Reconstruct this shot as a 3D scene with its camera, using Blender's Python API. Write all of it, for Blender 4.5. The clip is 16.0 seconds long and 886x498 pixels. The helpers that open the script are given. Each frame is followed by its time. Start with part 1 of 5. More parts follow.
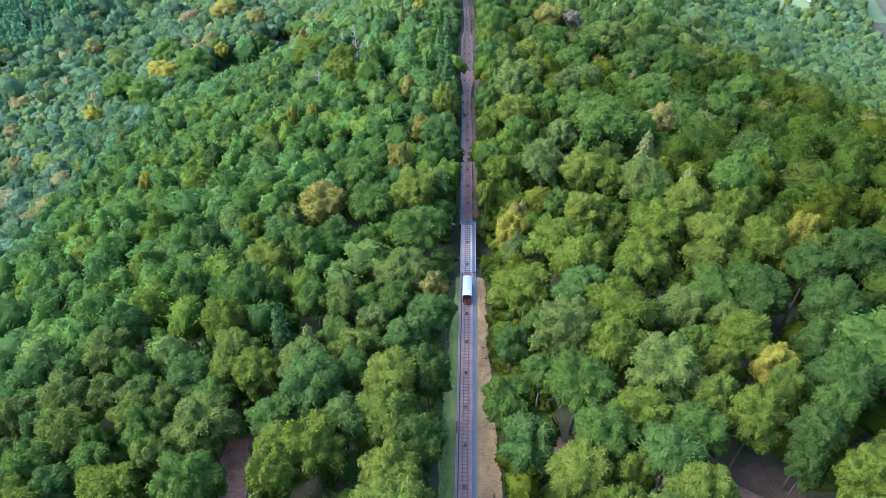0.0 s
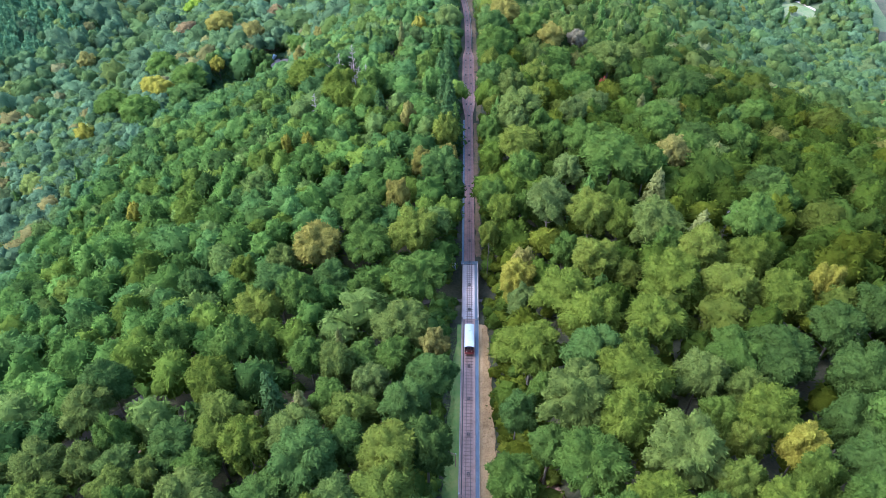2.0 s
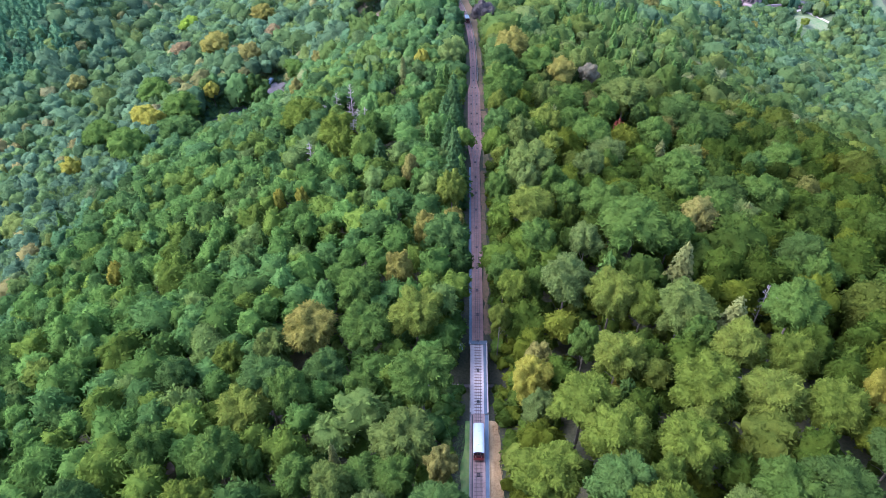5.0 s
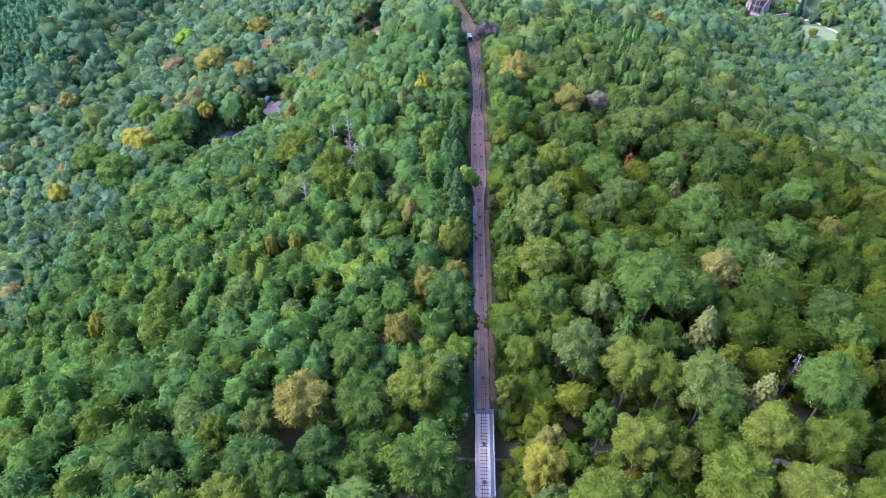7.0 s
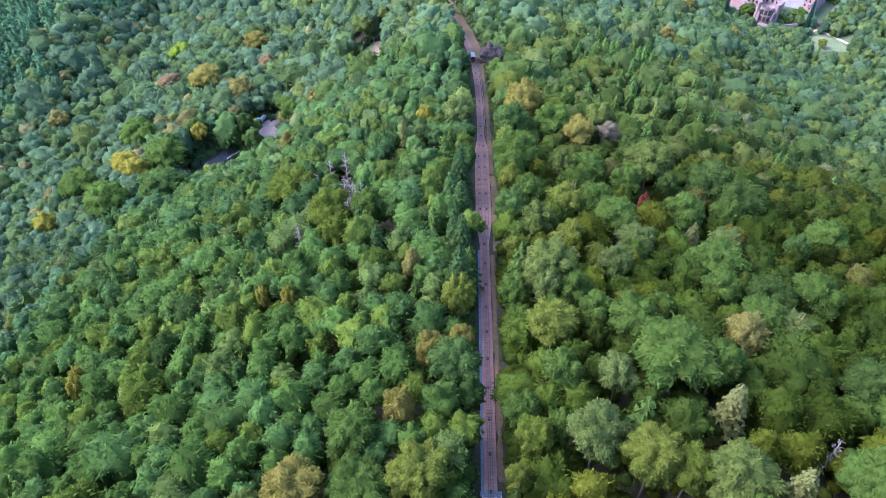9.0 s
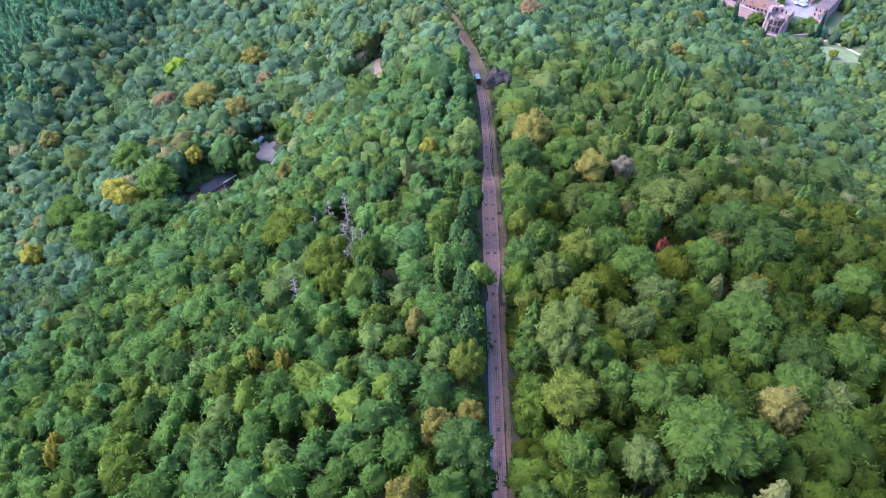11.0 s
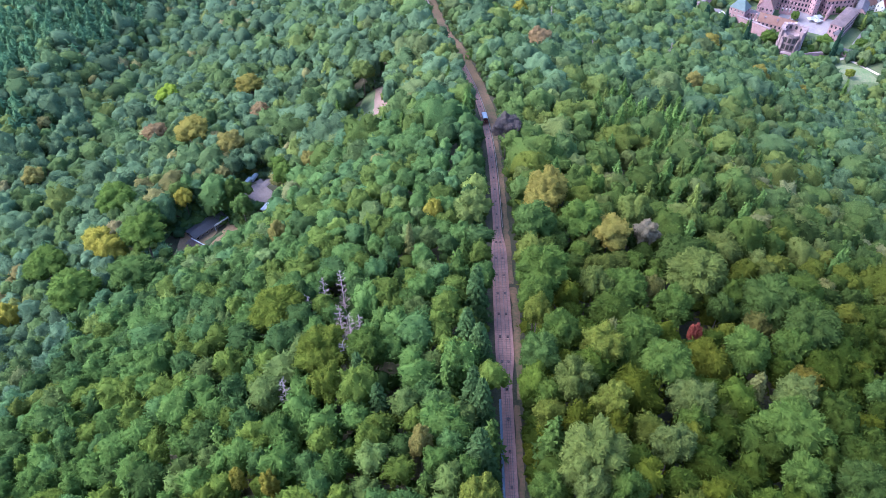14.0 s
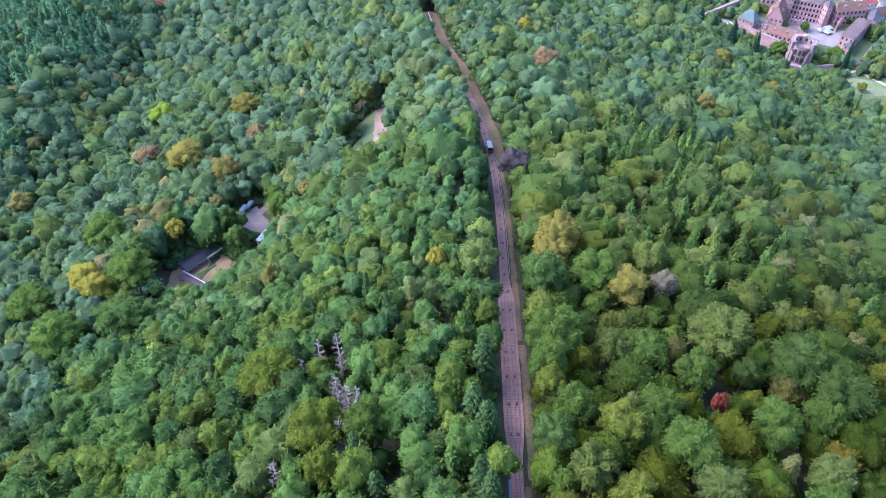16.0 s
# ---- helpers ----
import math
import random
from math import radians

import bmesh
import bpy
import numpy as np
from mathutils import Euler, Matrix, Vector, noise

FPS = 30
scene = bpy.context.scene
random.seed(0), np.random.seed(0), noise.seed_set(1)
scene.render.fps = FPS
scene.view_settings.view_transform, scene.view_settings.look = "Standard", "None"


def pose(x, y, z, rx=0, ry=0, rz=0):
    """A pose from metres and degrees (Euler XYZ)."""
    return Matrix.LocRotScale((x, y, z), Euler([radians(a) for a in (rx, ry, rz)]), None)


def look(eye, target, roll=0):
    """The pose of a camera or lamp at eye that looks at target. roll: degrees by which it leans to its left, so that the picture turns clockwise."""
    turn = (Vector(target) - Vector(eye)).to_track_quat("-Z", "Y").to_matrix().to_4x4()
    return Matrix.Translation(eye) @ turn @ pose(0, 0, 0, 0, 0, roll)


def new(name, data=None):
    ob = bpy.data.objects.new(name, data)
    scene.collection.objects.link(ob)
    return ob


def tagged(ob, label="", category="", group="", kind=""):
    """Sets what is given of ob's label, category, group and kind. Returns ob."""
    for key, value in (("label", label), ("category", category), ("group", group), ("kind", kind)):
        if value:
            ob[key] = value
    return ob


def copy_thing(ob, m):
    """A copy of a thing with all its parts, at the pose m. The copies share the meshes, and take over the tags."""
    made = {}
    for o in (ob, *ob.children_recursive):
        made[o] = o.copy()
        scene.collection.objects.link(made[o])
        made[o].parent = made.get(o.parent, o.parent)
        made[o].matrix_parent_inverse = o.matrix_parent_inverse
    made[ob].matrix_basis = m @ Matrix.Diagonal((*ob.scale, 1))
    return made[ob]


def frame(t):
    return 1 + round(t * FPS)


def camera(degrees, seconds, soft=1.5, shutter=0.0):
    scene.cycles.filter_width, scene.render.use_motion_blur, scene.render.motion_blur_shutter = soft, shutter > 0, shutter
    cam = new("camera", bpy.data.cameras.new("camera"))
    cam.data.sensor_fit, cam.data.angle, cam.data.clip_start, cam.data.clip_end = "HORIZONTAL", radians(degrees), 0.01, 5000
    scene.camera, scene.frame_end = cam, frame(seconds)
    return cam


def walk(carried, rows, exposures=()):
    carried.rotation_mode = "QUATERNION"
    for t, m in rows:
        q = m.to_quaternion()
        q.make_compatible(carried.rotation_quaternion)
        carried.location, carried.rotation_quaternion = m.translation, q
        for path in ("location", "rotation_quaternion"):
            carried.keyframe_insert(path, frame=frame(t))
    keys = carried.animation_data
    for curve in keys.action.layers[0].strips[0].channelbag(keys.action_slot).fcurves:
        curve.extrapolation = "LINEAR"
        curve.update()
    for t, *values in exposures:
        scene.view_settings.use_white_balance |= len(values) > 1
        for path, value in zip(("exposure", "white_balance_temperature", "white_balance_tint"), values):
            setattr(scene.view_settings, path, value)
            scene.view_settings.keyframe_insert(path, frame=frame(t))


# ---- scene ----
cam = camera(60.5, 16.0, soft=0.85)
# start of the flight: height, downward tilt; length of the flight in metres
METRES, EYE, TILT = 150.0, 320.0, -46.0
STRETCH = 1.2
ROWS = [
    (0.0, 0.0, 0.0, 0.0, -0.0, 0.0, 0.0),
    (0.5, -0.0003, 0.0138, 0.0175, -0.02, 0.01, -0.04),
    (1.0, -0.0007, 0.0278, 0.0358, -0.05, 0.02, -0.07),
    (1.5, -0.0013, 0.0427, 0.0554, -0.06, 0.03, -0.09),
    (2.0, -0.0022, 0.0583, 0.0759, -0.03, 0.04, -0.07),
    (2.5, -0.0033, 0.075, 0.0968, 0.02, 0.04, -0.0),
    (3.0, -0.0046, 0.0919, 0.1183, 0.05, 0.03, 0.03),
    (3.5, -0.005, 0.1088, 0.1409, 0.07, 0.01, -0.0),
    (4.0, -0.0058, 0.1262, 0.164, 0.1, -0.01, -0.01),
    (6.5, -0.0103, 0.2221, 0.2832, 0.2, -0.02, 0.03),
    (7.0, -0.0115, 0.242, 0.3073, 0.2, -0.02, 0.02),
    (7.5, -0.0125, 0.2624, 0.3316, 0.22, -0.01, 0.01),
    (8.0, -0.0137, 0.2831, 0.3556, 0.22, -0.02, -0.03),
    (8.5, -0.0151, 0.3041, 0.3799, 0.22, -0.04, -0.06),
    (9.0, -0.0169, 0.3263, 0.4061, 0.24, -0.04, -0.07),
    (11.5, -0.0288, 0.4323, 0.5306, 0.39, -0.01, 0.0),
    (12.0, -0.0312, 0.4542, 0.5565, 0.42, 0.01, 0.02),
    (12.5, -0.0329, 0.4764, 0.583, 0.43, 0.01, 0.02),
    (13.0, -0.0344, 0.5004, 0.6108, 0.45, 0.03, 0.03),
    (13.5, -0.0363, 0.5232, 0.6369, 0.46, 0.04, 0.02),
    (14.0, -0.0378, 0.5452, 0.6636, 0.46, 0.04, 0.02),
    (14.5, -0.0394, 0.5676, 0.6901, 0.5, 0.06, 0.04),
    (15.0, -0.0413, 0.5897, 0.7166, 0.51, 0.06, 0.04),
    (15.5, -0.0429, 0.6117, 0.7441, 0.54, 0.05, 0.05),
    (16.0, -0.044, 0.634, 0.7716, 0.55, 0.04, 0.03),
]
walk(cam, [(t, pose(0, 0, EYE, TILT, 0, 0) @ pose(METRES * x, METRES * STRETCH * y, METRES * z, 90 + pitch, roll, yaw)) for t, x, y, z, yaw, pitch, roll in ROWS], [(0.0, 2.56, 5080, 3), (2.0, 2.54, 5080, 6), (4.0, 2.53, 5080, 12), (8.0, 2.48, 5080, 18), (16.0, 2.36, 5080, 17)])

# ---- world and light: a bright overcast day ----
world = bpy.data.worlds.new("world")
scene.world = world
world.use_nodes = True
wn = world.node_tree.nodes
sky = wn.new("ShaderNodeTexSky")
sky.sky_type = "NISHITA"
sky.sun_disc = False
sky.sun_elevation = radians(45)
sky.sun_rotation = radians(273)
sky.air_density, sky.dust_density, sky.ozone_density = 1.0, 3.0, 1.0
world.node_tree.links.new(sky.outputs[0], wn["Background"].inputs[0])
wn["Background"].inputs[1].default_value = 0.15
sun = new("sun", bpy.data.lights.new("sun", "SUN"))
sun.data.energy, sun.data.angle, sun.data.color = 0.9, radians(40), (1.0, 0.93, 0.82)
sun.matrix_world = look((-700, 40, 700), (0, 0, 0))

# ---- materials ----


def material(name):
    m = bpy.data.materials.new(name)
    m.use_nodes = True
    return m, m.node_tree.nodes, m.node_tree.links


def rgb(c):
    return (c[0], c[1], c[2], 1.0)


def surface(name, a, b, scale=1.0, rough=0.85, bump=0.3, fine=6.0, metal=0.0):
    """Two colours mixed by coarse and fine noise, in metres, with a little relief."""
    m, n, l = material(name)
    p = n["Principled BSDF"]
    co = n.new("ShaderNodeTexCoord")
    n1, n2 = n.new("ShaderNodeTexNoise"), n.new("ShaderNodeTexNoise")
    n1.inputs["Scale"].default_value, n2.inputs["Scale"].default_value = scale, scale * fine
    n1.inputs["Detail"].default_value = n2.inputs["Detail"].default_value = 5
    mix = n.new("ShaderNodeMath")
    mix.operation = "MULTIPLY_ADD"
    mix.inputs[1].default_value = 0.5
    half = n.new("ShaderNodeMath")
    half.operation = "MULTIPLY"
    half.inputs[1].default_value = 0.5
    ramp = n.new("ShaderNodeValToRGB")
    ramp.color_ramp.elements[0].position, ramp.color_ramp.elements[1].position = 0.36, 0.64
    ramp.color_ramp.elements[0].color, ramp.color_ramp.elements[1].color = rgb(a), rgb(b)
    bm_ = n.new("ShaderNodeBump")
    bm_.inputs["Strength"].default_value = bump
    l.new(co.outputs["Object"], n1.inputs["Vector"])
    l.new(co.outputs["Object"], n2.inputs["Vector"])
    l.new(n2.outputs[0], half.inputs[0])
    l.new(n1.outputs[0], mix.inputs[0])
    l.new(half.outputs[0], mix.inputs[2])
    l.new(mix.outputs[0], ramp.inputs[0])
    l.new(ramp.outputs[0], p.inputs["Base Color"])
    l.new(n2.outputs[0], bm_.inputs["Height"])
    l.new(bm_.outputs[0], p.inputs["Normal"])
    p.inputs["Roughness"].default_value, p.inputs["Metallic"].default_value = rough, metal
    return m


def leaf_material(name, colour=None, spread=0.42, tint=False):
    """Leaves: a hue for each tree, a lighter or darker one for each leaf, and some light through them."""
    m, n, l = material(name)
    n.remove(n["Principled BSDF"])
    out = n["Material Output"]
    geo = n.new("ShaderNodeNewGeometry")
    hsv = n.new("ShaderNodeHueSaturation")
    if tint:
        at = n.new("ShaderNodeAttribute")
        at.attribute_name = "tint"
        l.new(at.outputs["Color"], hsv.inputs["Color"])
    else:
        info = n.new("ShaderNodeObjectInfo")
        ramp = n.new("ShaderNodeValToRGB")
        k = len(colour)
        while len(ramp.color_ramp.elements) < k:
            ramp.color_ramp.elements.new(0.5)
        for i, c in enumerate(colour):
            ramp.color_ramp.elements[i].position = i / max(1, k - 1)
            ramp.color_ramp.elements[i].color = rgb(c)
        l.new(info.outputs["Random"], ramp.inputs[0])
        l.new(ramp.outputs[0], hsv.inputs["Color"])
    val, hue = n.new("ShaderNodeMapRange"), n.new("ShaderNodeMapRange")
    val.inputs["To Min"].default_value, val.inputs["To Max"].default_value = 1 - spread, 1 + spread
    hue.inputs["To Min"].default_value, hue.inputs["To Max"].default_value = 0.485, 0.512
    noise_, grain = n.new("ShaderNodeTexNoise"), n.new("ShaderNodeTexNoise")
    noise_.inputs["Scale"].default_value = 0.35
    grain.inputs["Scale"].default_value, grain.inputs["Detail"].default_value = 1.3, 5.0
    grain.inputs["Roughness"].default_value = 0.75
    co = n.new("ShaderNodeTexCoord")
    l.new(co.outputs["Object"], noise_.inputs["Vector"])
    l.new(co.outputs["Object"], grain.inputs["Vector"])
    add = n.new("ShaderNodeMath")
    add.operation = "MULTIPLY_ADD"
    add.inputs[1].default_value = 0.45
    wide = n.new("ShaderNodeMapRange")
    wide.inputs["From Min"].default_value, wide.inputs["From Max"].default_value = 0.3, 0.7
    wide.inputs["To Min"].default_value, wide.inputs["To Max"].default_value = 0.0, 0.65
    l.new(grain.outputs[0], wide.inputs["Value"])
    l.new(geo.outputs["Random Per Island"], add.inputs[0])
    l.new(wide.outputs[0], add.inputs[2])
    l.new(add.outputs[0], val.inputs["Value"])
    relief = n.new("ShaderNodeBump")
    relief.inputs["Strength"].default_value, relief.inputs["Distance"].default_value = 0.7, 0.7
    l.new(grain.outputs[0], relief.inputs["Height"])
    l.new(noise_.outputs[0], hue.inputs["Value"])
    l.new(val.outputs[0], hsv.inputs["Value"])
    l.new(hue.outputs[0], hsv.inputs["Hue"])
    diff, trans = n.new("ShaderNodeBsdfDiffuse"), n.new("ShaderNodeBsdfTranslucent")
    m1 = n.new("ShaderNodeMixShader")
    m1.inputs[0].default_value = 0.38
    l.new(relief.outputs[0], diff.inputs["Normal"])
    l.new(hsv.outputs[0], diff.inputs[0])
    l.new(hsv.outputs[0], trans.inputs[0])
    l.new(diff.outputs[0], m1.inputs[1])
    l.new(trans.outputs[0], m1.inputs[2])
    l.new(m1.outputs[0], out.inputs[0])
    return m


GREENS = {
    "deep": (0.050, 0.077, 0.018),
    "blue": (0.062, 0.100, 0.025),
    # far green with the blue of distance haze mixed in
    "hazy_valley": (0.065, 0.106, 0.035),
    "mid": (0.070, 0.108, 0.021),
    "fresh": (0.093, 0.117, 0.017),
    "olive": (0.092, 0.116, 0.027),
    "pale": (0.100, 0.128, 0.034),
    "gold2": (0.120, 0.140, 0.023),
    "gold": (0.217, 0.195, 0.030),
    "bright": (0.175, 0.235, 0.026),
    "goldbrown": (0.166, 0.145, 0.032),
    "rustgold": (0.176, 0.156, 0.043),
    "rust": (0.190, 0.132, 0.064),
    "greybrown": (0.165, 0.138, 0.089),
    "red": (0.210, 0.062, 0.043),
    "purple": (0.078, 0.064, 0.062),
    "larch": (0.148, 0.152, 0.051),
    "fir": (0.056, 0.094, 0.031),
    "cypress": (0.025, 0.055, 0.033),
}
M_TINT = leaf_material("forest_leaves", tint=True)
M_MIXED = leaf_material("beech_leaves", [GREENS[k] for k in ("deep", "blue", "mid", "mid", "blue", "olive", "fresh")])
M_FRESH = leaf_material("fresh_leaves", [GREENS[k] for k in ("mid", "fresh", "olive", "fresh", "pale")])
M_BARK = surface("bark", (0.06, 0.046, 0.038), (0.15, 0.12, 0.10), 0.8, 0.95, 0.6)
M_FLOOR = surface("forest_floor", (0.026, 0.032, 0.012), (0.075, 0.062, 0.036), 0.16, 1.0, 0.9, 12)
M_EARTH = surface("bare_earth", (0.15, 0.080, 0.060), (0.31, 0.180, 0.140), 0.25, 1.0, 0.9, 7)
M_LITTER = surface("leaf_litter", (0.05, 0.034, 0.024), (0.12, 0.075, 0.052), 0.3, 1.0, 0.9, 9)
M_BALLAST = surface("ballast", (0.25, 0.150, 0.125), (0.39, 0.250, 0.215), 0.5, 0.95, 0.7, 12)
M_REDGRAVEL = surface("red_gravel", (0.23, 0.120, 0.097), (0.36, 0.200, 0.166), 0.5, 0.95, 0.7, 12)
M_CONCRETE = surface("concrete", (0.24, 0.205, 0.185), (0.33, 0.285, 0.26), 0.4, 0.9, 0.2, 8)
M_PALE = surface("pale_concrete", (0.42, 0.325, 0.30), (0.56, 0.445, 0.41), 0.5, 0.9, 0.2, 8)
M_DEAD = surface("dead_wood", (0.20, 0.152, 0.145), (0.33, 0.262, 0.255), 1.0, 0.95, 0.3)
M_STRAW = surface("dry_grass", (0.29, 0.175, 0.08), (0.50, 0.315, 0.155), 0.35, 1.0, 0.5, 9)
M_GRASS = surface("green_grass", (0.085, 0.165, 0.03), (0.19, 0.205, 0.06), 0.08, 1.0, 0.5, 9)
M_SOIL = surface("soil_bank", (0.09, 0.082, 0.034), (0.22, 0.118, 0.072), 0.12, 1.0, 0.5, 9)
M_ROAD = surface("forest_road", (0.13, 0.100, 0.096), (0.20, 0.158, 0.152), 0.2, 0.95, 0.2, 10)
M_SOIL2 = surface("red_soil", (0.13, 0.082, 0.062), (0.22, 0.142, 0.112), 0.15, 1.0, 0.4, 9)
M_DRYLAWN = surface("dry_lawn", (0.16, 0.125, 0.055), (0.31, 0.195, 0.115), 0.10, 1.0, 0.4, 9)
M_PARK = surface("park_grass", (0.045, 0.085, 0.025), (0.12, 0.13, 0.06), 0.08, 1.0, 0.4, 9)
M_LAWN = surface("garden_lawn", (0.085, 0.14, 0.05), (0.20, 0.185, 0.105), 0.06, 1.0, 0.3, 9)
M_PAVING = surface("paving", (0.16, 0.135, 0.14), (0.24, 0.21, 0.215), 0.1, 0.9, 0.2, 9)
M_SAND = surface("red_sandstone", (0.28, 0.162, 0.162), (0.42, 0.262, 0.262), 0.12, 0.95, 0.4, 10)
M_SANDDARK = surface("broken_sandstone", (0.15, 0.105, 0.105), (0.29, 0.205, 0.205), 0.15, 1.0, 0.6, 10)
M_TILE = surface("clay_tiles", (0.27, 0.145, 0.11), (0.37, 0.215, 0.17), 0.2, 0.9, 0.3, 12)
M_REDTILE = surface("red_tiles", (0.32, 0.085, 0.07), (0.42, 0.14, 0.11), 0.2, 0.9, 0.3, 12)
M_SLATE = surface("dark_slate", (0.075, 0.075, 0.095), (0.13, 0.13, 0.155), 0.2, 0.7, 0.3, 12)
M_SLATE2 = surface("grey_slate", (0.13, 0.11, 0.13), (0.21, 0.18, 0.20), 0.2, 0.8, 0.3, 12)
M_COPPER = surface("green_copper", (0.15, 0.20, 0.20), (0.22, 0.28, 0.28), 0.2, 0.7, 0.2, 10)
M_PLASTER = surface("plaster", (0.38, 0.36, 0.35), (0.50, 0.48, 0.46), 0.3, 0.9, 0.2, 9)
M_TRIM = surface("stone_trim", (0.50, 0.42, 0.40), (0.62, 0.54, 0.51), 0.5, 0.9, 0.2)
M_CREAM = surface("cream_paint", (0.60, 0.55, 0.42), (0.72, 0.66, 0.52), 0.8, 0.5, 0.05)
M_STEEL = surface("rail_steel", (0.09, 0.070, 0.065), (0.17, 0.135, 0.125), 1.0, 0.45, 0.1, 6, 0.7)
M_SLEEPER = surface("sleeper_steel", (0.20, 0.118, 0.098), (0.30, 0.188, 0.162), 1.0, 0.7, 0.2)
M_WALK = surface("walkway_metal", (0.095, 0.112, 0.138), (0.145, 0.168, 0.20), 0.6, 0.5, 0.1, 10, 0.4)
M_DARK = surface("dark_iron", (0.02, 0.018, 0.018), (0.06, 0.05, 0.05), 2.0, 0.6, 0.2)
M_WHITE = surface("white_paint", (0.46, 0.48, 0.53), (0.56, 0.58, 0.63), 0.6, 0.5, 0.05)
M_RED = surface("red_paint", (0.095, 0.014, 0.014), (0.14, 0.022, 0.020), 0.8, 0.4, 0.05)
M_GLASS = surface("dark_glass", (0.02, 0.022, 0.025), (0.04, 0.042, 0.05), 1.0, 0.08, 0.0)

# ---- helpers of the place ----


def mesh_from(name, verts, faces, mats, index=None, smooth=False):
    me = bpy.data.meshes.new(name)
    me.from_pydata([tuple(v) for v in verts], [], [tuple(f) for f in faces])
    for m in mats if isinstance(mats, (list, tuple)) else [mats]:
        me.materials.append(m)
    if index is not None:
        me.polygons.foreach_set("material_index", np.asarray(index, np.int32))
    if smooth:
        me.polygons.foreach_set("use_smooth", [True] * len(me.polygons))
    me.update()
    return me


def part(name, bm, mat, parent, label=""):
    """Links a bmesh as one mesh object under a thing or a part."""
    me = bpy.data.meshes.new(name)
    bm.to_mesh(me)
    bm.free()
    me.materials.append(mat)
    ob = new(name, me)
    ob.parent = parent
    return tagged(ob, label) if label else ob


def box(sx, sy, sz, at=(0, 0, 0), bevel=0.0, turn=None, bm=None):
    """A box of that size, its middle at the given place, with rounded edges where bevel is set."""
    bm = bm or bmesh.new()
    m = Matrix.Translation(at) @ (turn or Matrix()) @ Matrix.Diagonal((sx, sy, sz, 1))
    made = bmesh.ops.create_cube(bm, size=1, matrix=m)
    if bevel:
        edges = list({e for v in made["verts"] for e in v.link_edges})
        bmesh.ops.bevel(bm, geom=edges, offset=bevel, segments=2, affect="EDGES")
    return bm


def tube(points, r0, r1=None, sides=6, bm=None):
    """A tapered tube along points."""
    bm = bm or bmesh.new()
    r1 = r0 if r1 is None else r1
    rings = []
    pts = [Vector(p) for p in points]
    for i, p in enumerate(pts):
        d = (pts[min(i + 1, len(pts) - 1)] - pts[max(i - 1, 0)]).normalized()
        u = d.orthogonal().normalized()
        v = d.cross(u)
        r = r0 + (r1 - r0) * i / (len(pts) - 1)
        rings.append([bm.verts.new(p + r * (math.cos(a) * u + math.sin(a) * v)) for a in [2 * math.pi * k / sides for k in range(sides)]])
    for a, b in zip(rings, rings[1:]):
        for k in range(sides):
            bm.faces.new((a[k], a[(k + 1) % sides], b[(k + 1) % sides], b[k]))
    bm.faces.new(rings[-1])
    bm.faces.new(rings[0][::-1])
    return bm


# ---- the lie of the land ----
# the funicular's line: distance down the hill, sideways place, height
LINE_Y = [-300, 0, 60, 158, 250, 290, 330, 380, 425, 450, 487, 545, 606, 690, 800, 1200]
LINE_X = [-1.5, 1.7, 3.9, 7.2, 9.6, 10.4, 11.6, 12.8, 12.6, 10.9, 7.6, -0.5, -15, -26, -34, -60]
LINE_Z = [235, 194, 184, 165, 148, 140.5, 128.6, 114.5, 101.7, 95, 84.6, 68, 52, 30, -4, -100]


def soft_line(values):
    ys = np.arange(-320, 1220, 4.0)
    v = np.interp(ys, LINE_Y, values)
    k = np.ones(9) / 9
    for _ in range(2):
        v = np.convolve(np.pad(v, 4, mode="edge"), k, mode="valid")
    return ys, v


_LX, _LZ = soft_line(LINE_X), soft_line(LINE_Z)


def line_x(y):
    return np.interp(y, *_LX)


def line_z(y):
    return np.interp(y, *_LZ)


# heights of the slopes beside the line, against the line's own height: rows down the hill, columns across it
DOWN = [60, 130, 200, 270, 340, 410, 480, 560, 680, 900]
WEST = [-700, -400, -300, -230, -170, -110, -60, -18]
EAST = [18, 50, 90, 140, 200, 270, 340, 450]
RISE_WEST = [
    [-69, -90, -72, -58, -34, -18, -5, 1],
    [-64, -99, -91, -72, -45, -21, -8, -4],
    [-53, -99, -100, -81, -55, -29, -12, -1],
    [-37, -88, -100, -82, -60, -32, -10, 1],
    [-19, -74, -96, -79, -60, -42, -11, 1],
    [-3, -61, -86, -77, -55, -62, -16, 5],
    [-12, -62, -70, -78, -51, -58, -25, 0],
    [-18, -60, -53, -79, -55, -48, -27, -4],
    [-3, -44, -40, -78, -60, -45, -22, -4],
    [38, 0, -11, -31, -28, -17, -6, 0],
]
RISE_EAST = [
    [6, 12, 14, 10, 10, 3, -4, -13],
    [5, 7, 6, 0, -5, -14, -23, -36],
    [3, 1, -6, -14, -27, -39, -51, -70],
    [-1, -13, -22, -27, -51, -66, -79, -103],
    [-3, -8, -14, -37, -67, -77, -87, -108],
    [0, -9, -12, -44, -77, -87, -94, -114],
    [1, -7, -13, -36, -63, -90, -101, -121],
    [0, -5, -15, -28, -43, -84, -108, -126],
    [-1, -6, -16, -26, -31, -66, -114, -115],
    [1, -2, -6, -13, -18, -35, -69, -66],
]
_GX, _GY = np.arange(-720, 721, 8.0), np.arange(-240, 961, 8.0)


